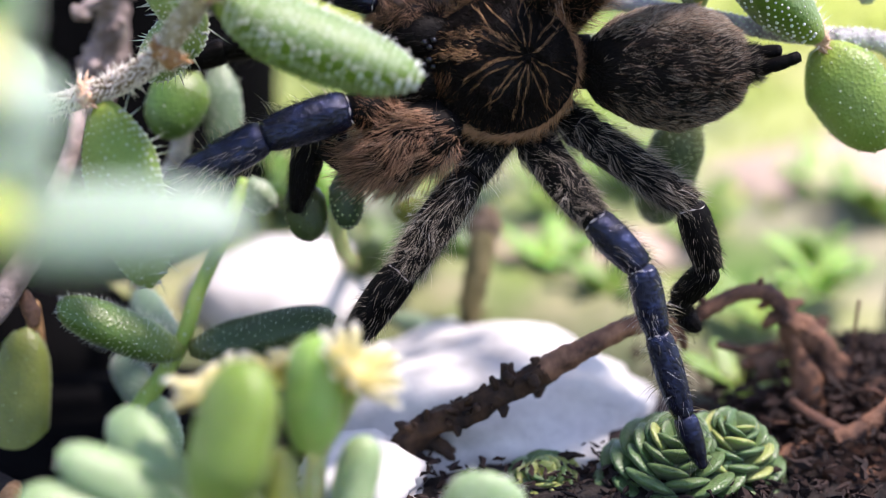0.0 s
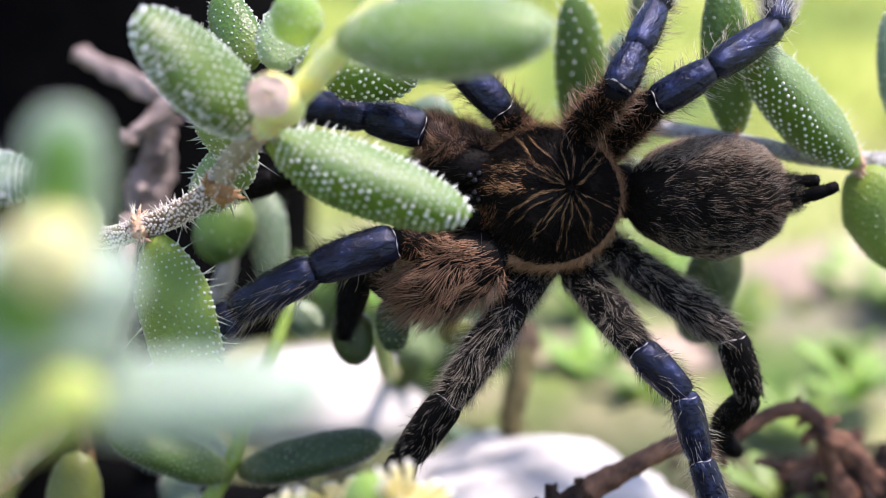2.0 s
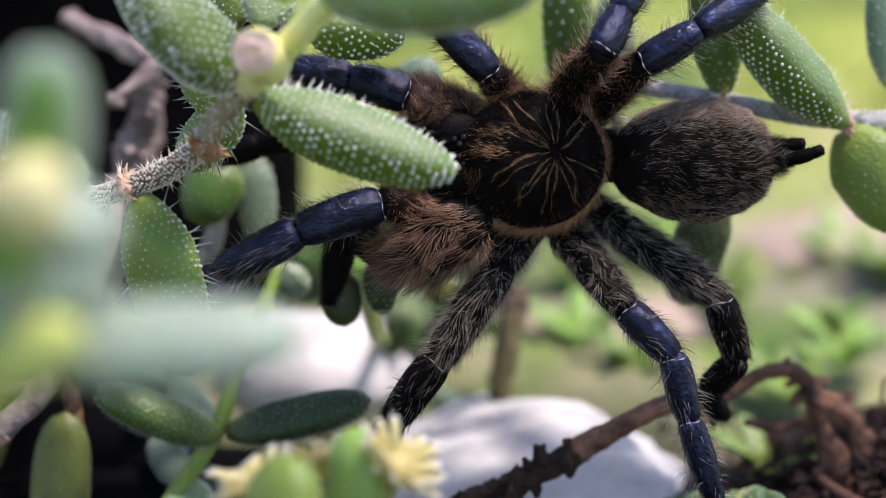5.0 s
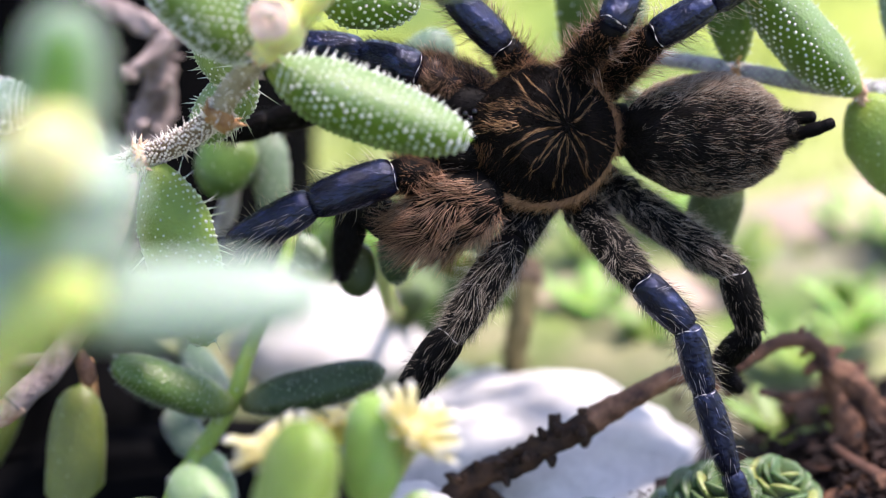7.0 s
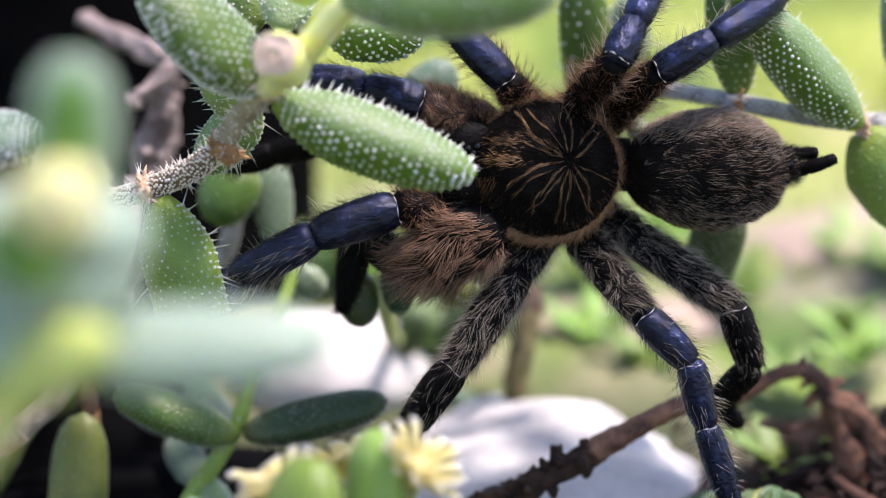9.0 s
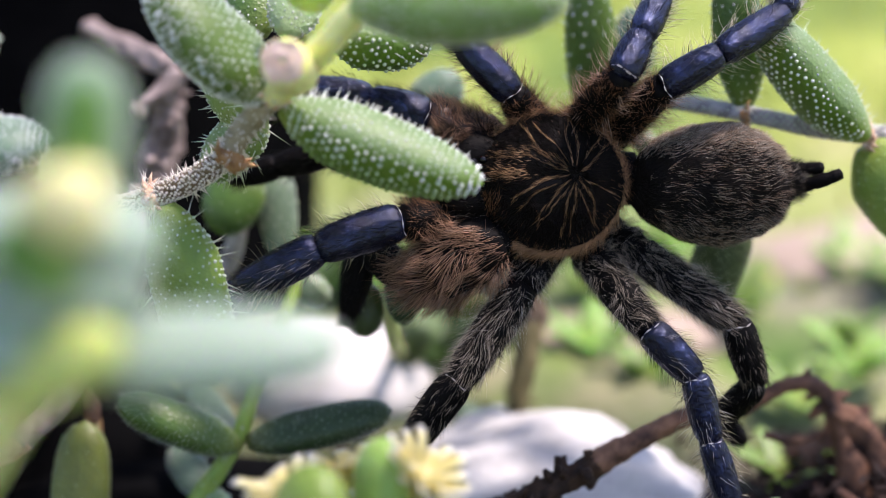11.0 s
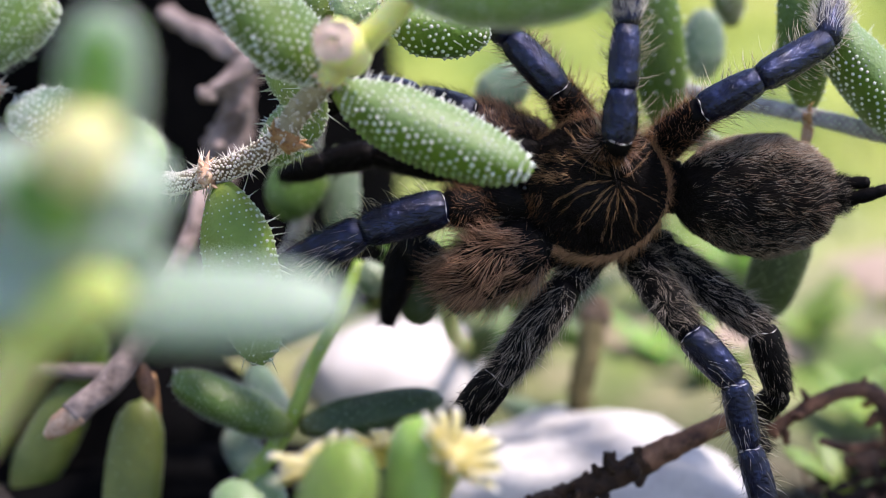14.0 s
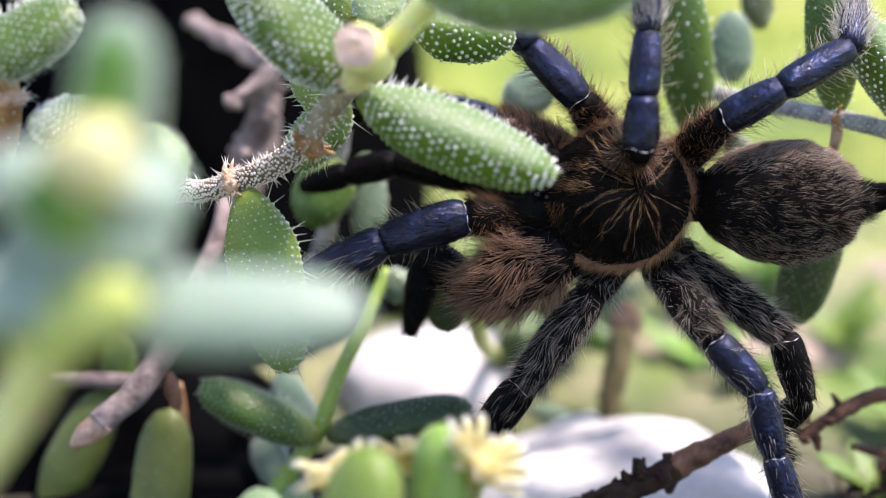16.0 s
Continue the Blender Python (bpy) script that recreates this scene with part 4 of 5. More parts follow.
# ---------------------------------------------------------------- dry wood
BARK_DARK = plain("bark_wet_black", (0.004, 0.0025, 0.002), (0.085, 0.042, 0.018), 300, 0.8, 1.0, dist=0.001)
STALK_HEAD = plain("stalk_faded_pink", (0.16, 0.11, 0.06), (0.30, 0.21, 0.15), 200, 0.8, 0.6)
BARK_RED = plain("bark_bare_red", (0.035, 0.014, 0.008), (0.44, 0.22, 0.12), 210, 0.7, 0.8, dist=0.0006)


def twig(name, label, mat, lines, group="dry twigs", knobs=0, seed=1, rough=0.5):
    """A dead twig: lines of (points, radii in cm); the first line is its main piece."""
    foot = lines[0][0][0]
    ob = base(name, foot, label, "twig", group)
    rnd = random.Random(seed)
    for n, (pts, radii, *own) in enumerate(lines):
        g = Geo()
        line = smooth_line([p - foot for p in pts], 18)
        rad = [0.01 * np.interp(i / (len(line) - 1) * (len(radii) - 1), range(len(radii)), radii) for i in range(len(line))]
        tube(g, line, rad, 16, 0, rough)
        fr = frames_along(line)
        if n == 0:
            for _ in range(knobs):
                j = rnd.randrange(len(line))
                a = rnd.uniform(0, 6.283)
                nn = fr[j][1] * math.cos(a) + fr[j][2] * math.sin(a)
                p = line[j] + nn * rad[j] * 0.7
                k = rnd.uniform(0.0004, 0.0012)
                tube(g, [p, p + nn * k, p + nn * k * rnd.uniform(1.6, 2.8) + fr[j][0] * rnd.uniform(-0.001, 0.001)], [k * 0.9, k * 0.8, k * 0.35], 7, 0, 0.9)
        part("bark" if n == 0 else "side_twig", g, own[0] if own else mat, ob)
    return ob


twig("fallen_branch", "knobbly brown fallen branch, bare and reddish at one end", BARK_DARK,
     [([P(-1.14, -0.30, -1.01), P(-0.29, -0.22, -0.19), P(0.29, -0.12, 0.66), P(1.30, -0.12, 1.23), P(2.26, 0.05, 1.72)], [0.26, 0.25, 0.22, 0.19, 0.16]),
      ([P(2.10, 0.02, 1.64), P(2.60, 0.14, 1.90), P(3.40, 0.44, 2.21), P(4.19, 0.91, 2.31)], [0.15, 0.18, 0.14, 0.13], BARK_RED),
      ([P(1.63, -0.05, 1.43), P(1.65, -0.01, 1.83)], [0.05, 0.06]),
      ([P(0.38, -0.10, 0.70), P(0.80, -0.01, 0.39), P(1.41, 0.00, -0.17)], [0.16, 0.12, 0.1])], knobs=75, seed=4)
twig("root", "arched reddish brown root running into a tangled clump", BARK,
     [([P(4.13, 0.96, 1.87), P(4.75, 1.31, 2.25), P(5.46, 1.59, 2.42), P(5.97, 1.69, 2.11), P(6.22, 1.65, 1.42), P(6.53, 1.47, 0.35), P(6.76, 1.17, -1.06), P(6.78, 0.62, -2.56)], [0.09, 0.12, 0.13, 0.14, 0.17, 0.25, 0.28, 0.3]),
      ([P(5.97, 1.64, 1.99), P(6.48, 1.71, 1.59), P(7.05, 1.65, 0.86), P(7.89, 1.72, 0.45)], [0.14, 0.2, 0.2, 0.16]),
      ([P(4.97, 1.49, 1.57), P(5.43, 1.64, 1.41), P(5.90, 1.86, 1.42)], [0.05, 0.07, 0.06]),
      ([P(6.69, 0.26, 0.53), P(7.12, 0.32, 0.70), P(7.75, 0.71, 1.19)], [0.16, 0.16, 0.1]),
      ([P(5.62, 0.26, -0.05), P(6.21, 0.38, 0.28), P(6.91, 0.24, -0.12), P(7.80, 0.48, -0.03)], [0.12, 0.16, 0.16, 0.16])], "roots", 25, 6)
twig("broken_twig", "broken grey twig with a rusty pink end", BARK_GREY,
     [([P(-6.44, -0.30, 2.12), P(-5.98, 0.05, 2.50), P(-5.60, 0.42, 2.95), P(-5.42, 0.78, 3.20), P(-5.13, 1.30, 3.97), P(-4.92, 1.92, 4.52), P(-4.93, 2.77, 5.09)], [0.20, 0.21, 0.21, 0.19, 0.15, 0.14, 0.14]),
      ([P(-6.82, -0.36, 1.78), P(-6.62, -0.33, 1.97), P(-6.36, -0.28, 2.18)], [0.07, 0.17, 0.18], SCAR),
      ([P(-5.52, 0.42, 2.72), P(-5.40, 0.30, 2.45), P(-5.33, 0.22, 2.25)], [0.09, 0.15, 0.07], BARK_RED),
      ([P(-5.84, 1.5, 2.20), P(-6.21, 1.60, 2.06), P(-7.68, 1.70, 2.05)], [0.1, 0.13, 0.11])], knobs=2, seed=9, rough=0.3)
twig("gnarled_twig", "gnarled grey-brown dead twig against the dark", BARK_GREY,
     [([P(-6.34, 7.04, 0.00), P(-4.97, 4.11, 4.09), P(-4.88, 3.98, 4.90), P(-4.64, 4.13, 5.62), P(-4.53, 4.22, 6.16), P(-4.40, 4.41, 6.67)], [0.22, 0.22, 0.2, 0.22, 0.2, 0.12]),
      ([P(-4.39, 4.15, 6.55), P(-4.67, 3.85, 6.31), P(-5.02, 3.68, 6.14)], [0.16, 0.13, 0.08]),
      ([P(-4.56, 4.57, 6.53), P(-5.20, 5.07, 6.73), P(-6.03, 5.78, 6.93)], [0.14, 0.15, 0.14]),
      ([P(-4.81, 4.11, 4.09), P(-4.60, 4.45, 5.04), P(-4.46, 4.74, 5.82)], [0.1, 0.15, 0.12]),
      ([P(-4.89, 3.77, 6.10), P(-5.00, 3.58, 6.14), P(-5.10, 3.61, 6.24)], [0.09, 0.1, 0.05])], knobs=34, seed=12, rough=0.8)
twig("dry_stalk", "olive-brown dry stalk with a faded pinkish head", STALK,
     [([P(1.00, 3.56, 0.00), P(1.16, 4.45, 0.65), P(1.24, 4.22, 1.46), P(1.33, 4.41, 2.00), P(1.38, 4.52, 2.24)], [0.14, 0.16, 0.19, 0.24, 0.2]),
      ([P(1.38, 4.52, 2.16), P(1.42, 4.58, 2.42), P(1.44, 4.6, 2.66)], [0.22, 0.25, 0.12], STALK_HEAD)], knobs=4, seed=3)


def root_clump():
    g = Geo()
    rnd = random.Random(8)
    o = P(7.18, 2.05, -0.10)
    for _ in range(420):
        p = Vector((rnd.gauss(-0.001, 0.0085), rnd.gauss(0, 0.006), rnd.gauss(-0.006, 0.0075)))
        d = Vector((rnd.gauss(0, 1), rnd.gauss(0, 0.6), rnd.gauss(0, 0.7))).normalized()
        e = Vector((rnd.gauss(0, 1), rnd.gauss(0, 0.6), rnd.gauss(0, 0.7))).normalized()
        k = rnd.uniform(0.003, 0.009)
        r = rnd.uniform(0.0002, 0.0004) if rnd.random() < 0.75 else rnd.uniform(0.0006, 0.0012)
        tube(g, smooth_line([p, p + d * k * 0.5, p + d * k + e * k * 0.4, p + d * k + e * k], 3), [r] * 10, 6, 0, 0.5)
    ob = part("root_tangle", g, ROOT)
    ob.location = o
    tagged(ob, "tangle of dark brown dead roots", "roots", kind="stuff")


root_clump()


def mulch():
    """Crumbs of soil and rotten wood on the ground."""
    g = Geo()
    rnd = random.Random(21)
    for _ in range(7500):
        x, y = rnd.uniform(-0.025, 0.10), rnd.uniform(-0.06, 0.045)
        if y > 0.022 and x < 0.055 and rnd.random() < 0.85:
            continue
        if math.hypot((x - broad_stone.location.x) / 0.031, (y - broad_stone.location.y) / 0.026) < 1:
            continue
        k = rnd.uniform(0.0005, 0.0011) if rnd.random() < 0.75 else rnd.uniform(0.0008, 0.0018)
        p = Vector((x, y, rnd.uniform(0, 0.004) + max(0.0, 0.005 * (1 - math.hypot((x - 0.026) / 0.035, (y - 0.012) / 0.025))) + max(0.0, 0.012 * (1 - math.hypot((x - 0.078) / 0.03, (y - 0.02) / 0.03)))))
        d = Vector((rnd.gauss(0, 1), rnd.gauss(0, 1), rnd.gauss(0, 0.4))).normalized()
        e = Vector((rnd.gauss(0, 1), rnd.gauss(0, 1), rnd.gauss(0, 0.6))).normalized()
        tube(g, [p - d * k, p - d * k * 0.3 + e * k * 0.2, p + d * k * 0.4, p + d * k * 1.1 + e * k * 0.3], [k * 0.15, k * 0.4 * rnd.uniform(0.6, 1.2), k * 0.32, k * 0.1], 5, 0, 1.4)
    tagged(part("mulch", g, MULCH, smooth=False), "dark brown crumbs of soil and rotten wood", "mulch", kind="stuff")
    boulder("soil_mound", P(7.8, 2.6, -0.6), (0.03, 0.022, 0.014), 5, MULCH, "mound of dark crumbly soil under the roots", "soil", "", 0.25)
    boulder("soil_mound", P(2.6, 1.2, -0.3), (0.03, 0.02, 0.007), 6, MULCH, "low mound of dark soil under the rosettes", "soil", "", 0.25)


mulch()


def rosette(at, way, height, r, seed, label, fresh=0.06):
    """A stem densely set with small thick overlapping leaves, yellowish at their tips."""
    ob = base("stonecrop", at, label, "plant", "stonecrop rosettes")
    way = way.normalized()
    s = way.orthogonal().normalized()
    t = way.cross(s)
    col = Geo()
    tube(col, [Vector(), way * height * 0.5, way * height * 0.9], [r * 0.35, r * 0.4, r * 0.3], 10)
    part("stem", col, STEM_GREEN, ob)
    lm = leaf_mesh(r * 0.78, r * 0.84, r * 0.22, seed, 0, 0.0002, 0, 0.08, blunt=3.6).mesh("leaf", [LEAF_ROSETTE])
    lm2 = leaf_mesh(r * 0.76, r * 0.82, r * 0.22, seed + 1, 0, 0.0002, 0, 0.08, blunt=3.6).mesh("leaf", [LEAF_TIP])
    rnd = random.Random(seed)
    n = 64
    for i in range(n):
        k = i / n
        a = i * 2.39996
        out = s * math.cos(a) + t * math.sin(a)
        lift = 0.55 + 1.5 * k ** 2
        y = (out + way * lift).normalized()
        z = (way - out * lift)
        z = (z - y * z.dot(y)).normalized()
        m = Matrix((y.cross(z), y, z)).transposed().to_4x4()
        m.translation = way * height * (0.1 + 0.9 * k) + out * r * 0.48 * (1 - k ** 2)
        m = m @ Matrix.Scale((1 - 0.55 * k ** 2) * rnd.uniform(0.9, 1.1), 4)
        lf = new("leaf", lm2 if rnd.random() < fresh + 0.5 * max(0, k - 0.85) else lm)
        lf.parent = ob
        lf.matrix_local = m
    return ob


rosette(P(4.10, -0.12, -1.05), Vector((0.05, -0.25, 0.95)), 0.020, 0.0118, 41, "dark green stonecrop rosette under the spider's foot")
rosette(P(4.75, 0.22, -0.80), Vector((0.2, -0.25, 0.9)), 0.018, 0.0095, 43, "stonecrop rosette with yellow leaf tips", 0.4)
rosette(P(2.35, -0.17, -0.65), Vector((-0.1, -0.4, 0.9)), 0.010, 0.0075, 45, "small dark stonecrop rosette with yellowing leaves", 0.45)


# ---------------------------------------------------------------- the spider
# In its own space: centimetres, x to its tail, y to its right side, z out of its back; origin at the pit of the carapace.
SPIDER_AT = P(1.82, 0.61, 6.18)
SPIDER_TURN = Matrix(((1, 0, 0), (0, 0.34202, -0.93969), (0, 0.93969, 0.34202))).to_4x4()
spider = base("spider", SPIDER_AT, "large hairy black spider with blue legs on the plants", "spider")
C = 0.01


def local(p):
    return Vector(p) * C


def fuzz(g, line, radii, count, length, seed, slot=1, sweep=0.7, r=0.00006, side=None, droop=None, lock=0.55, freq=420, bald=None):
    """Hairs all over a limb, leaning together in locks; side: a way to which they keep; bald: a way that stays bare."""
    rnd = random.Random(seed)
    fr = frames_along(line)
    off = Vector((seed * 1.7, seed * 0.9, seed * 2.3))
    done = 0
    tries = 0
    while done < count and tries < count * 6:
        tries += 1
        k = rnd.uniform(0, len(line) - 1.001)
        j = int(k)
        a = rnd.uniform(0, 6.283)
        n = fr[j][1] * math.cos(a) + fr[j][2] * math.sin(a)
        if side is not None and n.dot(side) < rnd.uniform(-0.2, 0.6):
            continue
        if bald is not None and n.dot(bald) > rnd.uniform(0.1, 0.55):
            continue
        p = line[j].lerp(line[j + 1], k - j) + n * radii[j] * 0.95
        curl = noise.noise_vector(p * freq + off)
        way = n + fr[j][0] * sweep * rnd.uniform(0.5, 1.3) + curl * lock * 1.6 + Vector((rnd.gauss(0, .14), rnd.gauss(0, .14), rnd.gauss(0, .14)))
        if way.dot(n) < 0.12:
            way += n * (0.12 - way.dot(n))
        ln = length * rnd.uniform(0.45, 1.2)
        bend = (fr[j][0] * 0.3 + curl * 0.35 - n * 0.1) if droop is None else droop
        spike(g, p, way, ln, r * rnd.uniform(0.7, 1.3), slot, bend if ln > 0.0009 else None)
        done += 1


def shield():
    g = Geo()
    nr, na = 22, 72
    cx, cy, a0, b0, h = -0.41, -0.12, 1.15, 1.04, 0.42
    verts = []
    for i in range(nr + 1):
        s = i / nr
        for j in range(na):
            a = 2 * math.pi * j / na
            x, y = math.cos(a), math.sin(a)
            narrow = 1 - 0.22 * max(0.0, -x) ** 2
            px, py = cx + a0 * s * x, cy * s + b0 * s * y * narrow
            z = h * (1 - s ** 2.6) + 0.12
            # raised head in front, grooves that run to the pit
            z += 0.16 * math.exp(-((px + 1.15) / 0.45) ** 2 - (py / 0.5) ** 2)
            rr, ang = math.hypot(px, py), math.atan2(py, px)
            z += 0.022 * math.cos(ang * 9) * min(1, rr / 0.5) * (1 - s ** 6)
            z -= 0.13 * math.exp(-(rr / 0.13) ** 2)
            if s > 0.93:
                z += 0.05
            verts.append(Vector((px, py, z)) * C)
    faces = []
    for i in range(nr):
        for j in range(na):
            k = (j + 1) % na
            faces.append((i * na + j, (i + 1) * na + j, (i + 1) * na + k, i * na + k))
    # underside
    n0 = len(verts)
    verts.append(Vector((cx, cy, -0.45)) * C)
    for j in range(na):
        faces.append((nr * na + j, n0, nr * na + (j + 1) % na))
    g.add(verts, faces)
    rnd = random.Random(3)

    def skin(px, py):
        s = min(0.99, math.hypot((px - cx) / a0, (py - cy * 0.8) / (b0 * (1 - 0.22 * max(0.0, (cx - px) / a0) ** 2))))
        return h * (1 - s ** 2.6) + 0.12 + 0.16 * math.exp(-((px + 1.15) / 0.45) ** 2 - (py / 0.5) ** 2)

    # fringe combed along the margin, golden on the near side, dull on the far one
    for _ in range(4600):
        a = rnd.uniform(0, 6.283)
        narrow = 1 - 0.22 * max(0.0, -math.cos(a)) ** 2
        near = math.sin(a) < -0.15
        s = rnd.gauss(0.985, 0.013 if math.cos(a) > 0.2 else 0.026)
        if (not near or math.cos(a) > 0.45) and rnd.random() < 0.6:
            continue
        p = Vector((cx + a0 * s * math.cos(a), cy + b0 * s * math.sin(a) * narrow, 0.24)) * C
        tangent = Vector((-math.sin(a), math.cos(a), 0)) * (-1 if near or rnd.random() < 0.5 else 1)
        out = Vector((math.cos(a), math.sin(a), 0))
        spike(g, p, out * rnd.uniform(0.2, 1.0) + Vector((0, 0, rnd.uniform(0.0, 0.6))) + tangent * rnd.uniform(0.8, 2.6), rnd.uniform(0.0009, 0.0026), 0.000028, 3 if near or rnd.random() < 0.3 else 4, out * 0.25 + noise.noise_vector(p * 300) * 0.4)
    # close dark pile, reddish towards the near margin
    for _ in range(19000):
        a, s = rnd.uniform(0, 6.283), rnd.random() ** 0.5 * 0.95
        x, y = math.cos(a), math.sin(a)
        px, py = cx + a0 * s * x, cy * s + b0 * s * y * (1 - 0.22 * max(0.0, -x) ** 2)
        p = Vector((px, py, skin(px, py))) * C
        rr = math.hypot(px, py)
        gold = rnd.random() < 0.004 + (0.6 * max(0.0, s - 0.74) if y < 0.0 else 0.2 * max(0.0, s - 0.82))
        way = Vector((px, py, 0.45 * max(rr, 0.1))).normalized() + noise.noise_vector(p * 350) * 0.9
        way.z = max(way.z, 0.12)
        spike(g, p, way, rnd.uniform(0.0006, 0.0013) * (1.25 if gold else 1), 0.000026 if gold else 0.00004, (1 if rnd.random() < 0.5 else 4) if gold else 2, Vector((0, 0, -0.12)))
    # golden streaks that run out from the pit, wavy and forked
    for deg, bow, r0, r1, wide, n in ((152, -0.25, 0.12, 1.02, 0.022, 260), (163, -0.12, 0.2, 0.75, 0.014, 110), (140, 0.25, 0.15, 0.85, 0.012, 110), (188, 0.30, 0.10, 1.0, 0.02, 230),
                                      (205, 0.1, 0.3, 0.95, 0.012, 90), (222, 0.20, 0.10, 0.92, 0.016, 200), (238, -0.15, 0.2, 0.9, 0.011, 110), (252, 0.12, 0.1, 0.9, 0.014, 160), (268, -0.1, 0.12, 0.85, 0.012, 130),
                                      (285, 0.15, 0.2, 0.8, 0.010, 80), (305, -0.2, 0.1, 0.72, 0.015, 140), (330, 0.1, 0.15, 0.6, 0.010, 60), (35, 0.2, 0.08, 0.55, 0.016, 120), (62, -0.15, 0.15, 0.8, 0.010, 90),
                                      (88, 0.15, 0.12, 0.9, 0.012, 110), (108, -0.2, 0.12, 0.9, 0.014, 130), (125, 0.12, 0.2, 0.95, 0.010, 90)):
        for _ in range(n // 2):
            q = rnd.random()
            rr = r0 + (r1 - r0) * q
            ang = radians(deg) + bow * q * q + 0.035 * math.sin(rr * 12 + deg)
            px, py = rr * math.cos(ang) + rnd.gauss(0, wide * 0.6), rr * math.sin(ang) + rnd.gauss(0, wide * 0.6)
            if math.hypot((px - cx) / a0, (py - cy) / (b0 * 0.93)) > 0.97:
                continue
            way = Vector((math.cos(ang + bow * q), math.sin(ang + bow * q), 0.16)) + Vector((rnd.gauss(0, .14), rnd.gauss(0, .14), 0))
            spike(g, Vector((px, py, skin(px, py) + 0.03)) * C, way, rnd.uniform(0.0007, 0.0015), 0.000024, 1, Vector((0, 0, -0.15)))
    # tufts by the eyes
    for tx, ty, wx, wy, n, slot in ((-0.94, 0.28, 0.15, 0.05, 150, 1), (-0.98, 0.0, 0.14, 0.055, 190, 1), (-1.31, -0.38, 0.11, 0.10, 260, 4)):
        for _ in range(n):
            px, py = tx + rnd.gauss(0, wx), ty + rnd.gauss(0, wy)
            way = Vector((-0.9, rnd.gauss(0.1, 0.3), 0.4)) if slot == 1 else Vector((-0.3, -0.9, 0.4)) + Vector((rnd.gauss(0, .2), 0, 0))
            spike(g, Vector((px, py, skin(px, py) + 0.02)) * C, way, rnd.uniform(0.0007, 0.0015), 0.000036, slot, Vector((0, 0, -0.2)))
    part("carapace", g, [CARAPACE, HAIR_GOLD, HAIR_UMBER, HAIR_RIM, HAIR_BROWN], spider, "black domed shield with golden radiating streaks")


def belly():
    """The abdomen, with short swept hairs."""
    g = Geo()
    cx, cy, a0, b0, d0 = 1.95, -0.10, 1.22, 0.87, 0.84
    nu, nv = 30, 40
    rows_ = []

    def spot(s, a):
        r = max(0.0, 1 - abs(2 * s ** 1.12 - 1) ** 2.1) ** 0.52
        return Vector((cx - a0 * (1 - 2 * s), cy + b0 * r * math.cos(a), -0.1 + d0 * r * math.sin(a))) * C

    verts = [spot(0.5 - 0.5 * math.cos(math.pi * i / nu), 2 * math.pi * j / nv) for i in range(nu + 1) for j in range(nv)]
    faces = [(i * nv + j, i * nv + (j + 1) % nv, (i + 1) * nv + (j + 1) % nv, (i + 1) * nv + j) for i in range(nu) for j in range(nv)]
    g.add(verts, faces)
    rnd = random.Random(17)
    for i in range(46000):
        s, a = rnd.uniform(0.01, 0.99), rnd.uniform(-0.6, 3.75)
        p = spot(s, a)
        n = (p - Vector((cx, cy, -0.1)) * C)
        n = Vector((n.x / a0 ** 2, n.y / b0 ** 2, n.z / d0 ** 2)).normalized()
        curl = noise.noise_vector(p * 330)
        way = n * rnd.uniform(0.25, 0.6) + Vector((1, 0, 0)) + curl * 0.55 + Vector((rnd.gauss(0, .18), rnd.gauss(0, .18), rnd.gauss(0, .18)))
        if way.dot(n) < 0.1:
            way += n * 0.2
        # the sunlit patch along the upper flank is put into the hair tone
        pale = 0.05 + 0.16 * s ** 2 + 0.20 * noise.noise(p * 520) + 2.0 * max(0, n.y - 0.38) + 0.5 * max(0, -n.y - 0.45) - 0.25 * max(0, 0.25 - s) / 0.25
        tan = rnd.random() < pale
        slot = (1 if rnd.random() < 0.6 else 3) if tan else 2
        spike(g, p, way, rnd.uniform(0.0006, 0.0014) * (1.4 if tan else 1), 0.000027 if tan else 0.00003, slot, curl * 0.35 - n * 0.15)
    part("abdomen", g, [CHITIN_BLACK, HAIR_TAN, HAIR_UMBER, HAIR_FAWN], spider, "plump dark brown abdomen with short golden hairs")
    # the blunt hind end that carries the spinnerets
    g = Geo()
    line = smooth_line([local(p) for p in ((2.80, -0.08, -0.12), (3.05, -0.06, -0.10), (3.26, -0.03, -0.06), (3.36, -0.02, -0.04))], 5)
    rad = [C * np.interp(i / (len(line) - 1) * 3, range(4), (0.46, 0.35, 0.25, 0.20)) for i in range(len(line))]
    tube(g, line, rad, 18, 0, 0.08)
    fuzz(g, line, rad, 1100, 0.0013, 27, 1, sweep=1.2, r=0.000024)
    fuzz(g, line, rad, 260, 0.0016, 28, 2, sweep=1.2, r=0.000022)
    part("tail_end", g, [CHITIN_BLACK, HAIR_UMBER, HAIR_TAN], spider)
    for pts, rr in (([(3.18, 0.09, -0.10), (3.42, 0.13, 0.00), (3.64, 0.15, 0.10)], [0.13, 0.105, 0.085]),
                    ([(3.22, -0.12, -0.10), (3.50, -0.07, 0.10), (3.74, 0.00, 0.20), (3.90, 0.07, 0.20)], [0.13, 0.11, 0.095, 0.075])):
        g = Geo()
        line = smooth_line([local(p) for p in pts], 6)
        rad = [C * np.interp(i / (len(line) - 1) * (len(rr) - 1), range(len(rr)), rr) * (1 - 0.12 * (i % 6 == 0)) for i in range(len(line))]
        tube(g, line, rad, 12)
        fuzz(g, line, rad, 260, 0.0005, 5, r=0.00004)
        part("spinneret", g, [CHITIN_BLACK, HAIR_BLACK], spider, "black finger-like spinneret")
    g = Geo()
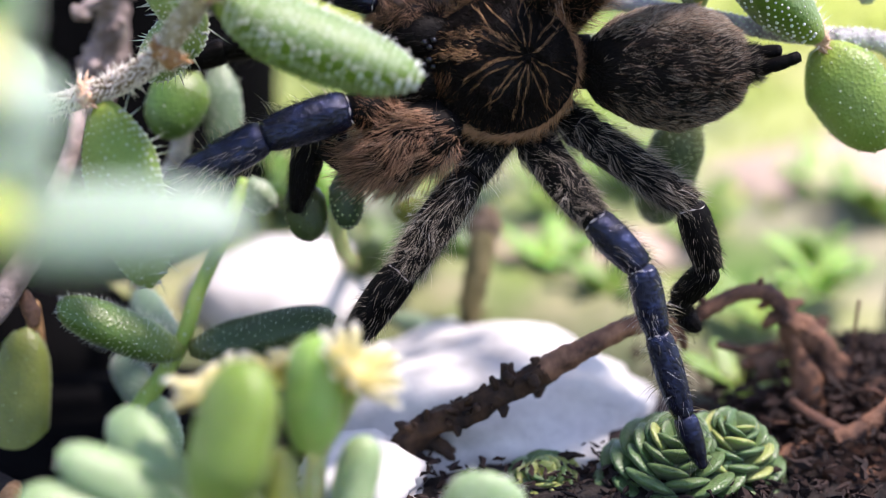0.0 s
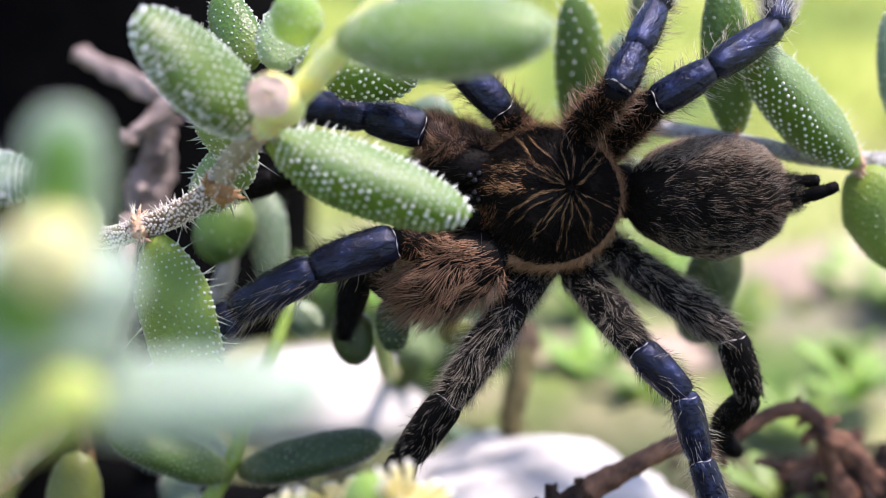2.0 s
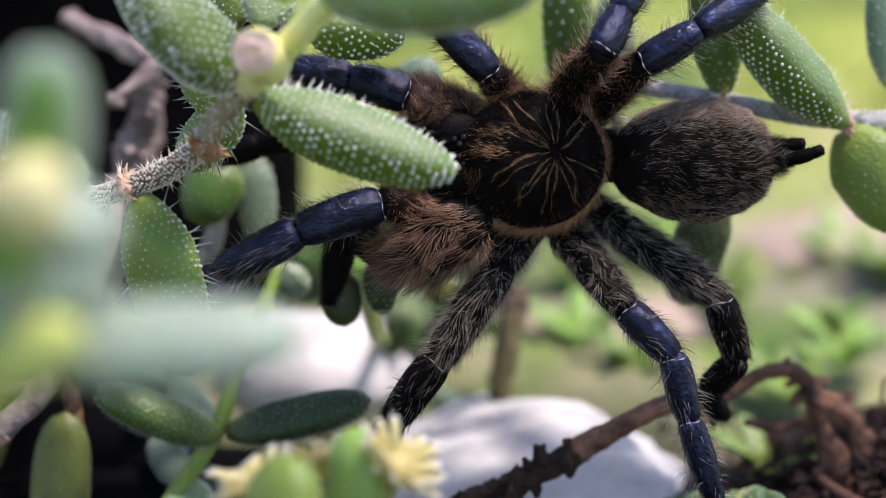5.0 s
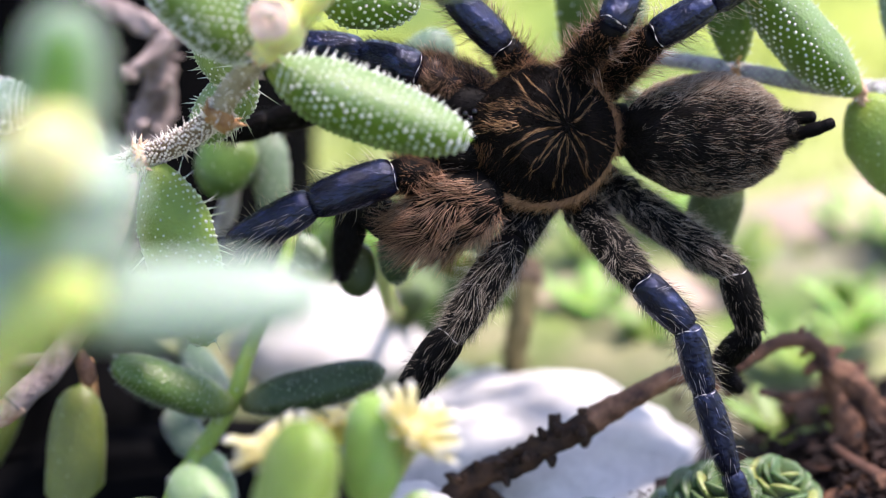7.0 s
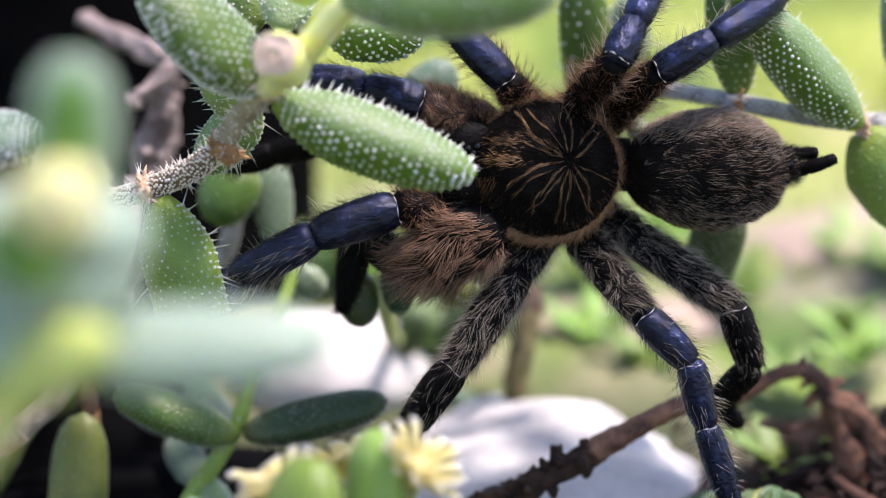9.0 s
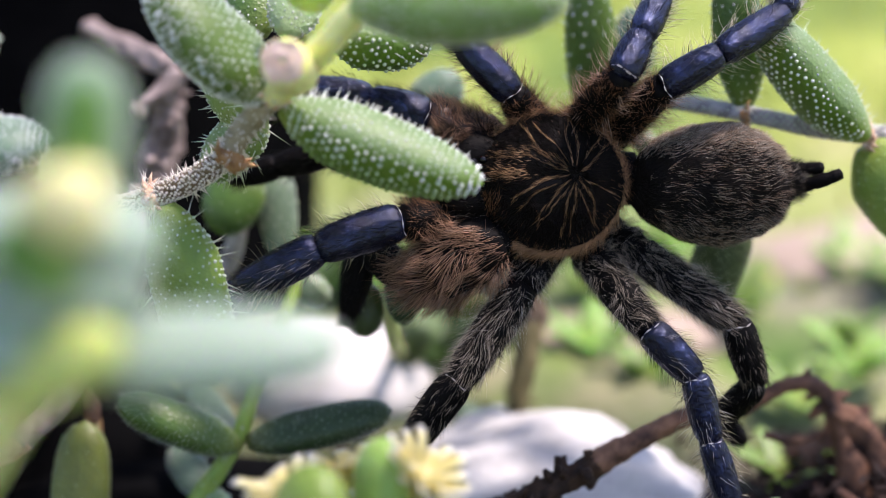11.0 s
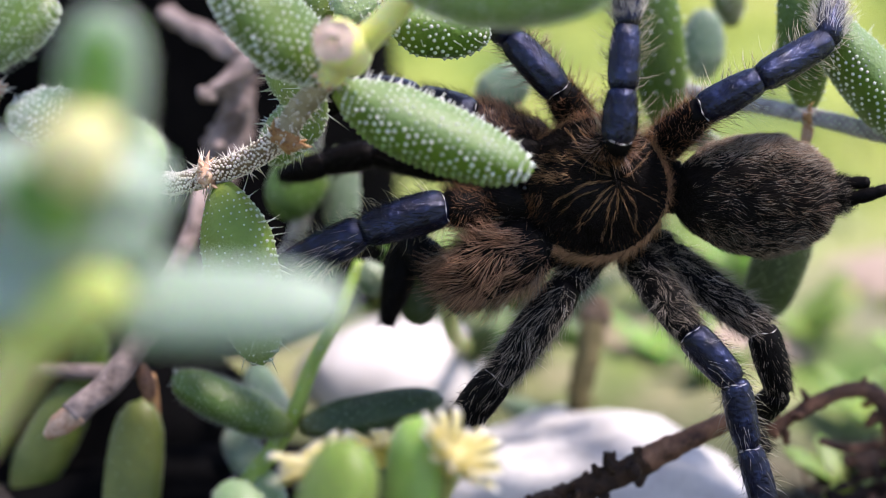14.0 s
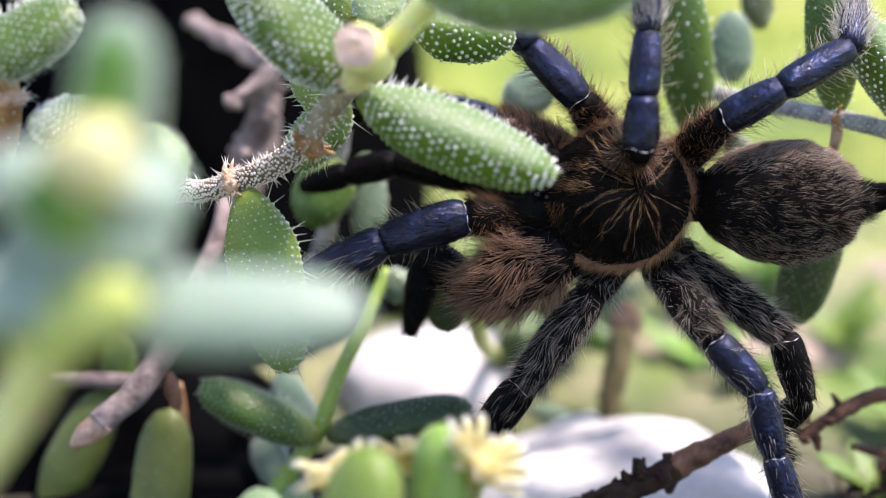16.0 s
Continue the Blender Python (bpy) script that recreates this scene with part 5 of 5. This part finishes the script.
    tube(g, [local(p) for p in ((0.47, -0.02, -0.25), (0.89, -0.03, -0.20))], [0.004, 0.004], 14)
    part("waist", g, CHITIN_BLACK, spider)


def jaws():
    for k, y in ((0, 0.28), (1, -0.34)):
        g = Geo()
        line = smooth_line([local(p) for p in ((-1.2, y, 0.0), (-1.6, y, 0.1), (-2.0, y * 0.95, -0.05), (-2.25, y * 0.9, -0.4))], 6)
        rad = [C * np.interp(i / (len(line) - 1) * 3, range(4), (0.34, 0.38, 0.33, 0.2)) for i in range(len(line))]
        tube(g, line, rad, 16, 0, 0.1)
        fuzz(g, line, rad, 700, 0.0022, 51 + k, sweep=1.2)
        part("jaw", g, [CHITIN_BLACK, HAIR_BLACK], spider, "black bristly jaw")
    m = plain("eye_black", (0.004, 0.004, 0.005), (0.008, 0.008, 0.01), 500, 0.08, 0.0)
    for x, y in ((-1.42, 0.1), (-1.42, -0.08), (-1.5, 0.17), (-1.5, -0.15), (-1.36, 0.2), (-1.36, -0.18)):
        g = Geo()
        dome(g, Vector((x, y, 0.46)) * C, Vector((0, 0, 1)), 0.0006, 0.0005, 0)
        part("eye", g, m, spider, "glossy black eye")


SEGMENTS = ("femur", "patella", "tibia", "metatarsus", "tarsus")


def limb(name, label, joints, radii, skins, hair, seed, pale_rings=(1,), density=1.0, waist=1.0, fringe=None, halo=None):
    """A leg or feeler from hip to tip: the first piece is the part, the further pieces hang on it."""
    hip = local(joints[0])
    first = None
    for k in range(len(joints) - 1):
        a, b = local(joints[k]) - hip, local(joints[k + 1]) - hip
        r0, r1 = radii[k] * C * 0.76, radii[k + 1] * C * 0.76
        last = k == len(joints) - 2
        n = 26 if k == 0 else 18
        axis = (b - a).normalized()
        if waist == 0 and k in (1, 2):
            a = a - axis * r0 * 0.45
        line = [a.lerp(b, i / (n - 1)) for i in range(n)]
        rad = []
        for i in range(n):
            s = i / (n - 1)
            r = r0 + (r1 - r0) * s
            r *= 1 + 0.13 * math.sin(math.pi * min(1, s * 1.1)) - (0.20 * waist * max(0, (s - 0.84) / 0.16) ** 2 if not last else 0.5 * s ** 4) - 0.16 * waist * max(0, (0.14 - s) / 0.14) ** 2
            if k == 0 and waist and s < 0.36:
                r *= 1 + 0.14 * math.cos(2 * math.pi * (s - 0.05) / 0.15)
            rad.append(r)
        g = Geo()
        tube(g, line, rad, 36, 0, 0.05, ridges=0.025)
        tone = hair[min(k, len(hair) - 1)]
        area = (b - a).length * 100 * (r0 + r1) * 50
        fuzz(g, line, rad, int((1500 if tone[0] == HAIR_RUST else 1250) * density * area * tone[2]), tone[1], seed * 10 + k, 1, sweep=1.1 if tone[0] in (HAIR_RUST, HAIR_BROWN) else 1.6, lock=1.0 if tone == rust_thick else 0.45 if tone[0] == HAIR_BROWN else 0.8, freq=270 if tone == rust_thick else 420, r=0.000046 if tone == rust_thick else 0.000025, side=tone[3] if len(tone) > 3 else None, bald=BACK if tone in (pale_few, pale_less) else None)
        skin = skins[min(k, len(skins) - 1)]
        fuzz(g, line, rad, int((380 if skin == CHITIN_BLUE else 3000) * density * area), 0.0010, seed * 10 + k + 5, 2, sweep=3.0, r=0.00003, lock=0.12 if skin == CHITIN_BLUE else 0.55)
        fuzz(g, line, rad, int((420 if skin == CHITIN_BLUE else 240) * density * area), 0.0019, seed * 10 + k + 7, 4, sweep=0.8, r=0.00003, side=Vector((-0.3, 1, 0.2)) if seed in (1, 2, 6) else None, lock=0.3)
        if fringe and k in fringe[2]:
            fuzz(g, line, rad, int(fringe[3] * area), fringe[1], seed * 10 + k + 9, 5, sweep=0.4 if fringe[0] == HAIR_PEACH else 0.7, r=0.00004 if fringe[0] == HAIR_PEACH else 0.000022, lock=0.5 if fringe[0] == HAIR_PEACH else 0.8, bald=BACK if fringe[0] == HAIR_PEACH else None)
        if halo and k in halo[1]:
            fuzz(g, line, rad, int(halo[2] * area), halo[0], seed * 10 + k + 13, 6, sweep=0.25, r=0.000042, lock=0.4, bald=BACK)
        if k in pale_rings:
            fr = frames_along(line)
            ring = [a + axis * 0.0002 * math.sin(q * 0.3) + (fr[0][1] * math.cos(q * 0.08727) + fr[0][2] * math.sin(q * 0.08727)) * rad[1] * 1.03 for q in range(72)]
            ring = sorted(ring, key=lambda v: -(v - a).z)[:23]
            across = axis.cross(Vector((0, 0, 1)))
            ring.sort(key=lambda v: v.dot(across))
            tube(g, ring, [max(0.00001, 0.00004 + 0.00006 * math.sin(q * 0.8 + seed)) for q in range(23)], 5, 3, 0.4)
        ob = part(name if k == 0 else SEGMENTS[k], g, [skin, tone[0], HAIR_BLUE if skin == CHITIN_BLUE else HAIR_BLACK, JOINT, HAIR_BLACK, fringe[0] if fringe else HAIR_PALE, HAIR_STRAW], first or spider, label if k == 0 else "")
        if k == 0:
            first = ob
            ob.location = hip
    return first


shield()
belly()
jaws()
BLUE, BLACK, BROWN = CHITIN_BLUE, CHITIN_BLACK, CHITIN_BROWN
DOWN = Vector((0, -1, 0.2))
BACK = Vector((0, 0, 1))
tan_long, tan_short, black_long = (HAIR_TAN, 0.0026, 2.6), (HAIR_TAN, 0.0021, 2.4), (HAIR_BLACK, 0.0022, 0.9)
rust_thick = (HAIR_RUST, 0.0040, 3.6)
rust_long, pale_few, pale_less, rust_down = (HAIR_BROWN, 0.0019, 2.8), (HAIR_PALE, 0.0030, 0.14), (HAIR_PALE, 0.0030, 0.12), (HAIR_TAN, 0.0032, 0.45, DOWN)

leg_l1 = limb("leg", "blue-black front leg with rust-haired thigh", [(-1.02, -0.74, -0.60), (-2.54, -0.72, 0.50), (-3.73, -1.13, 0.55), (-4.89, -1.76, 0.30), (-5.60, -2.45, 0.00), (-5.85, -2.86, -0.20)],
              [0.40, 0.37, 0.35, 0.33, 0.27, 0.2], [BLACK, BLUE, BLUE, BLUE, BLACK], [(HAIR_BROWN, 0.0024, 2.4), black_long, rust_down, black_long], 1, halo=(0.0032, (1, 2), 200))
limb("feeler", "short feeler with long rust-coloured hairs", [(-0.94, -0.80, -0.50), (-1.37, -1.06, 0.05), (-2.05, -1.41, 0.22), (-2.45, -1.55, 0.00), (-3.10, -1.02, -0.55), (-3.36, -2.26, -0.55)],
                [0.45, 0.62, 0.62, 0.34, 0.33, 0.22], [BLACK], [(HAIR_TAN, 0.0026, 1.2), rust_thick, rust_thick, (HAIR_BLACK, 0.0012, 0.9)], 2, (), waist=0.0, fringe=(HAIR_TAN, 0.0052, (1, 2), 260))
leg_l2 = limb("leg", "brown-black leg with pale fringe reaching down", [(-0.36, -0.91, -0.60), (-0.76, -1.66, 0.00), (-1.69, -3.03, 0.35), (-2.35, -3.94, 0.10), (-2.60, -4.53, -0.10), (-2.73, -4.86, -0.20)],
              [0.40, 0.36, 0.33, 0.30, 0.26, 0.2], [BLACK, BLACK, BLACK, BLACK], [tan_short, tan_long, (HAIR_TAN, 0.0016, 1.2), (HAIR_TAN, 0.0013, 0.5), black_long], 3, (2,), fringe=(HAIR_PALE, 0.0034, (0, 1), 480))
leg_l3 = limb("leg", "long steel-blue leg with pale joint rings", [(0.06, -0.91, -0.60), (1.04, -2.26, 0.75), (1.71, -2.93, 0.75), (1.97, -3.86, 0.50), (2.40, -5.07, 0.20), (2.70, -5.82, 0.05)],
              [0.37, 0.31, 0.28, 0.26, 0.23, 0.16], [BLACK, BLUE, BLUE, BLUE, BLUE], [tan_long, black_long, pale_few, pale_few, pale_few], 4, (1, 2, 3), fringe=(HAIR_PALE, 0.0026, (0, 1, 2, 3), 220), halo=(0.0030, (1, 2, 3), 200))
leg_l4 = limb("leg", "fuzzy black hind leg bent over the root", [(0.47, -0.70, -0.70), (2.43, -2.11, 0.10), (2.76, -3.03, -0.20), (2.35, -3.49, -0.70), (2.43, -3.71, -0.80), (2.68, -3.94, -0.80)],
              [0.36, 0.31, 0.27, 0.24, 0.2, 0.15], [BLACK, BLACK, BLACK, BLACK], [tan_long, (HAIR_TAN, 0.0015, 0.9), (HAIR_TAN, 0.0014, 0.6), black_long], 5, (1,), fringe=(HAIR_PALE, 0.0030, (0,), 420))
limb("leg", "dark blue front leg reaching past the branch", [(-1.19, 0.42, -0.50), (-2.17, 0.82, 0.35), (-3.02, 1.05, 0.30), (-3.94, 1.20, 0.10), (-4.68, 0.88, -0.40), (-5.02, 0.63, -0.60)],
              [0.5, 0.36, 0.33, 0.31, 0.26, 0.2], [BROWN, BLUE, BLUE, BLACK], [(HAIR_RUST, 0.0024, 5.0), black_long, black_long], 6, fringe=(HAIR_RUST, 0.0036, (0,), 700))
limb("feeler", "dark feeler under the branch", [(-1.36, -0.12, -0.50), (-2.52, 0.09, -0.60), (-3.69, 0.30, -0.70), (-4.43, 0.12, -0.90), (-5.14, -0.10, -1.00)],
                [0.3, 0.28, 0.26, 0.25, 0.19], [BLACK], [black_long], 7, ())
leg_r2 = limb("leg", "blue leg raised behind the shield", [(-0.40, 0.47, -0.70), (-0.94, 1.17, 0.25), (-1.69, 1.90, 0.40), (-2.15, 2.46, 0.10), (-2.52, 3.13, -0.30), (-2.69, 3.46, -0.40)],
              [0.36, 0.31, 0.29, 0.26, 0.22, 0.16], [BLACK, BLUE, BLUE, BLUE, BLACK], [rust_long, black_long, black_long], 8, fringe=(HAIR_PEACH, 0.0036, (0, 1), 700), halo=(0.0026, (1, 2), 160))
leg_r3 = limb("leg", "blue leg that lifts and folds over the shield", [(-0.02, 0.63, -0.35), (0.57, 1.38, 1.25), (0.89, 2.00, 0.95), (1.22, 2.65, 0.40), (1.60, 3.63, -0.30), (1.76, 4.04, -0.50)],
              [0.34, 0.31, 0.28, 0.27, 0.22, 0.16], [BLACK, BLUE, BLUE, BLUE, BLACK], [(HAIR_BROWN, 0.0018, 2.6), black_long, pale_few, (HAIR_PALE, 0.0026, 4.0)], 9, fringe=(HAIR_PEACH, 0.0038, (0,), 900), halo=(0.0036, (1, 2, 3), 460))
leg_r4 = limb("leg", "long blue hind leg with pale hairs", [(0.39, 0.51, -0.70), (1.24, 1.28, 0.75), (2.05, 1.76, 0.80), (3.02, 2.41, 0.50), (3.12, 3.13, 0.00), (3.14, 3.54, -0.20)],
              [0.35, 0.31, 0.29, 0.27, 0.22, 0.16], [BLACK, BLUE, BLUE, BLUE, BLACK], [rust_long, pale_few, pale_less, (HAIR_PALE, 0.0028, 4.0)], 10, fringe=(HAIR_PEACH, 0.0036, (0,), 900), halo=(0.0036, (1, 2, 3), 420))


def motions():
    """The spider sinks slowly on its legs, then jerks and folds one leg over its shield."""
    path = [(0, 0.08, 0.18), (1.5, 0.08, 0.16), (3, 0.08, 0.13), (5.5, 0.03, 0.06), (7, 0, 0), (8.5, -0.01, -0.02), (11, -0.02, -0.08), (12.5, -0.05, -0.15),
            (12.7, -0.06, -0.18), (13, -0.14, -0.28), (13.5, -0.19, -0.26), (14.5, -0.21, -0.27), (16, -0.26, -0.32)]
    place = Matrix.Translation(SPIDER_AT) @ SPIDER_TURN
    walk(spider, [(t, place @ Matrix.Translation(Vector((x, y, 0)) * C)) for t, x, y in path])

    def shift(leg, rows):
        hip = leg.location.copy()
        walk(leg, [(t, Matrix.Translation(hip + Vector((x, y, 0)) * C)) for t, x, y in rows])

    shift(leg_l1, [(0, -0.02, -0.07), (3, -0.03, -0.08), (7, 0, 0), (12.7, 0, 0.03), (13, 0.03, 0.2), (16, 0.03, 0.22)])
    shift(leg_l2, [(0, -0.07, -0.07), (3, -0.07, -0.05), (7, 0, 0), (12.7, 0.02, 0.04), (13, 0.05, 0.08), (16, 0.08, 0.1)])
    shift(leg_l3, [(0, -0.09, -0.07), (3, -0.08, -0.05), (7, 0, 0), (12.7, 0.03, 0.05), (13, 0.06, 0.09), (16, 0.08, 0.09)])
    shift(leg_l4, [(0, -0.06, 0.0), (3, -0.06, -0.04), (7, 0, 0), (11, -0.03, -0.04), (12.7, -0.03, -0.06), (13, -0.1, -0.06), (13.5, -0.2, 0.04), (16, -0.28, 0.04)])
    shift(leg_r2, [(0, -0.08, -0.03), (3, -0.07, -0.03), (7, 0, 0), (12.7, 0, 0.03), (13, 0, 0.12), (16, 0, 0.1)])
    shift(leg_r4, [(0, -0.06, -0.04), (3, -0.06, -0.03), (7, 0, 0), (12.7, -0.02, -0.02), (13, -0.08, -0.14), (16, -0.11, -0.27)])

    # the folding leg: thigh from f0 to f1, shin from s0 to s1
    def basis(f, s):
        f = Vector(f).normalized()
        n = f.cross(Vector(s)).normalized()
        return Matrix((f, n, f.cross(n))).transposed()

    hip = leg_r3.location.copy()
    f0, s0 = (0.60, 0.75, 1.6), (0.5, 0.87, -0.55)
    f1, s1 = (0.26, -0.02, 1.8), (0.09, 0.99, 0.12)
    turn = (basis(f1, s1) @ basis(f0, s0).inverted()).to_4x4()
    a, b = Matrix.Translation(hip), Matrix.Translation(hip + Vector((-0.30, -0.12, 0)) * C) @ turn
    half = Matrix.Translation(hip) @ Matrix.Identity(4).lerp(turn, 0.45)
    most = Matrix.Translation(hip + Vector((-0.1, -0.02, 0)) * C) @ Matrix.Identity(4).lerp(turn, 0.8).to_quaternion().to_matrix().to_4x4()
    walk(leg_r3, [(0, a), (12.65, a), (12.8, half), (13.0, most), (13.5, b), (16, b)])


motions()
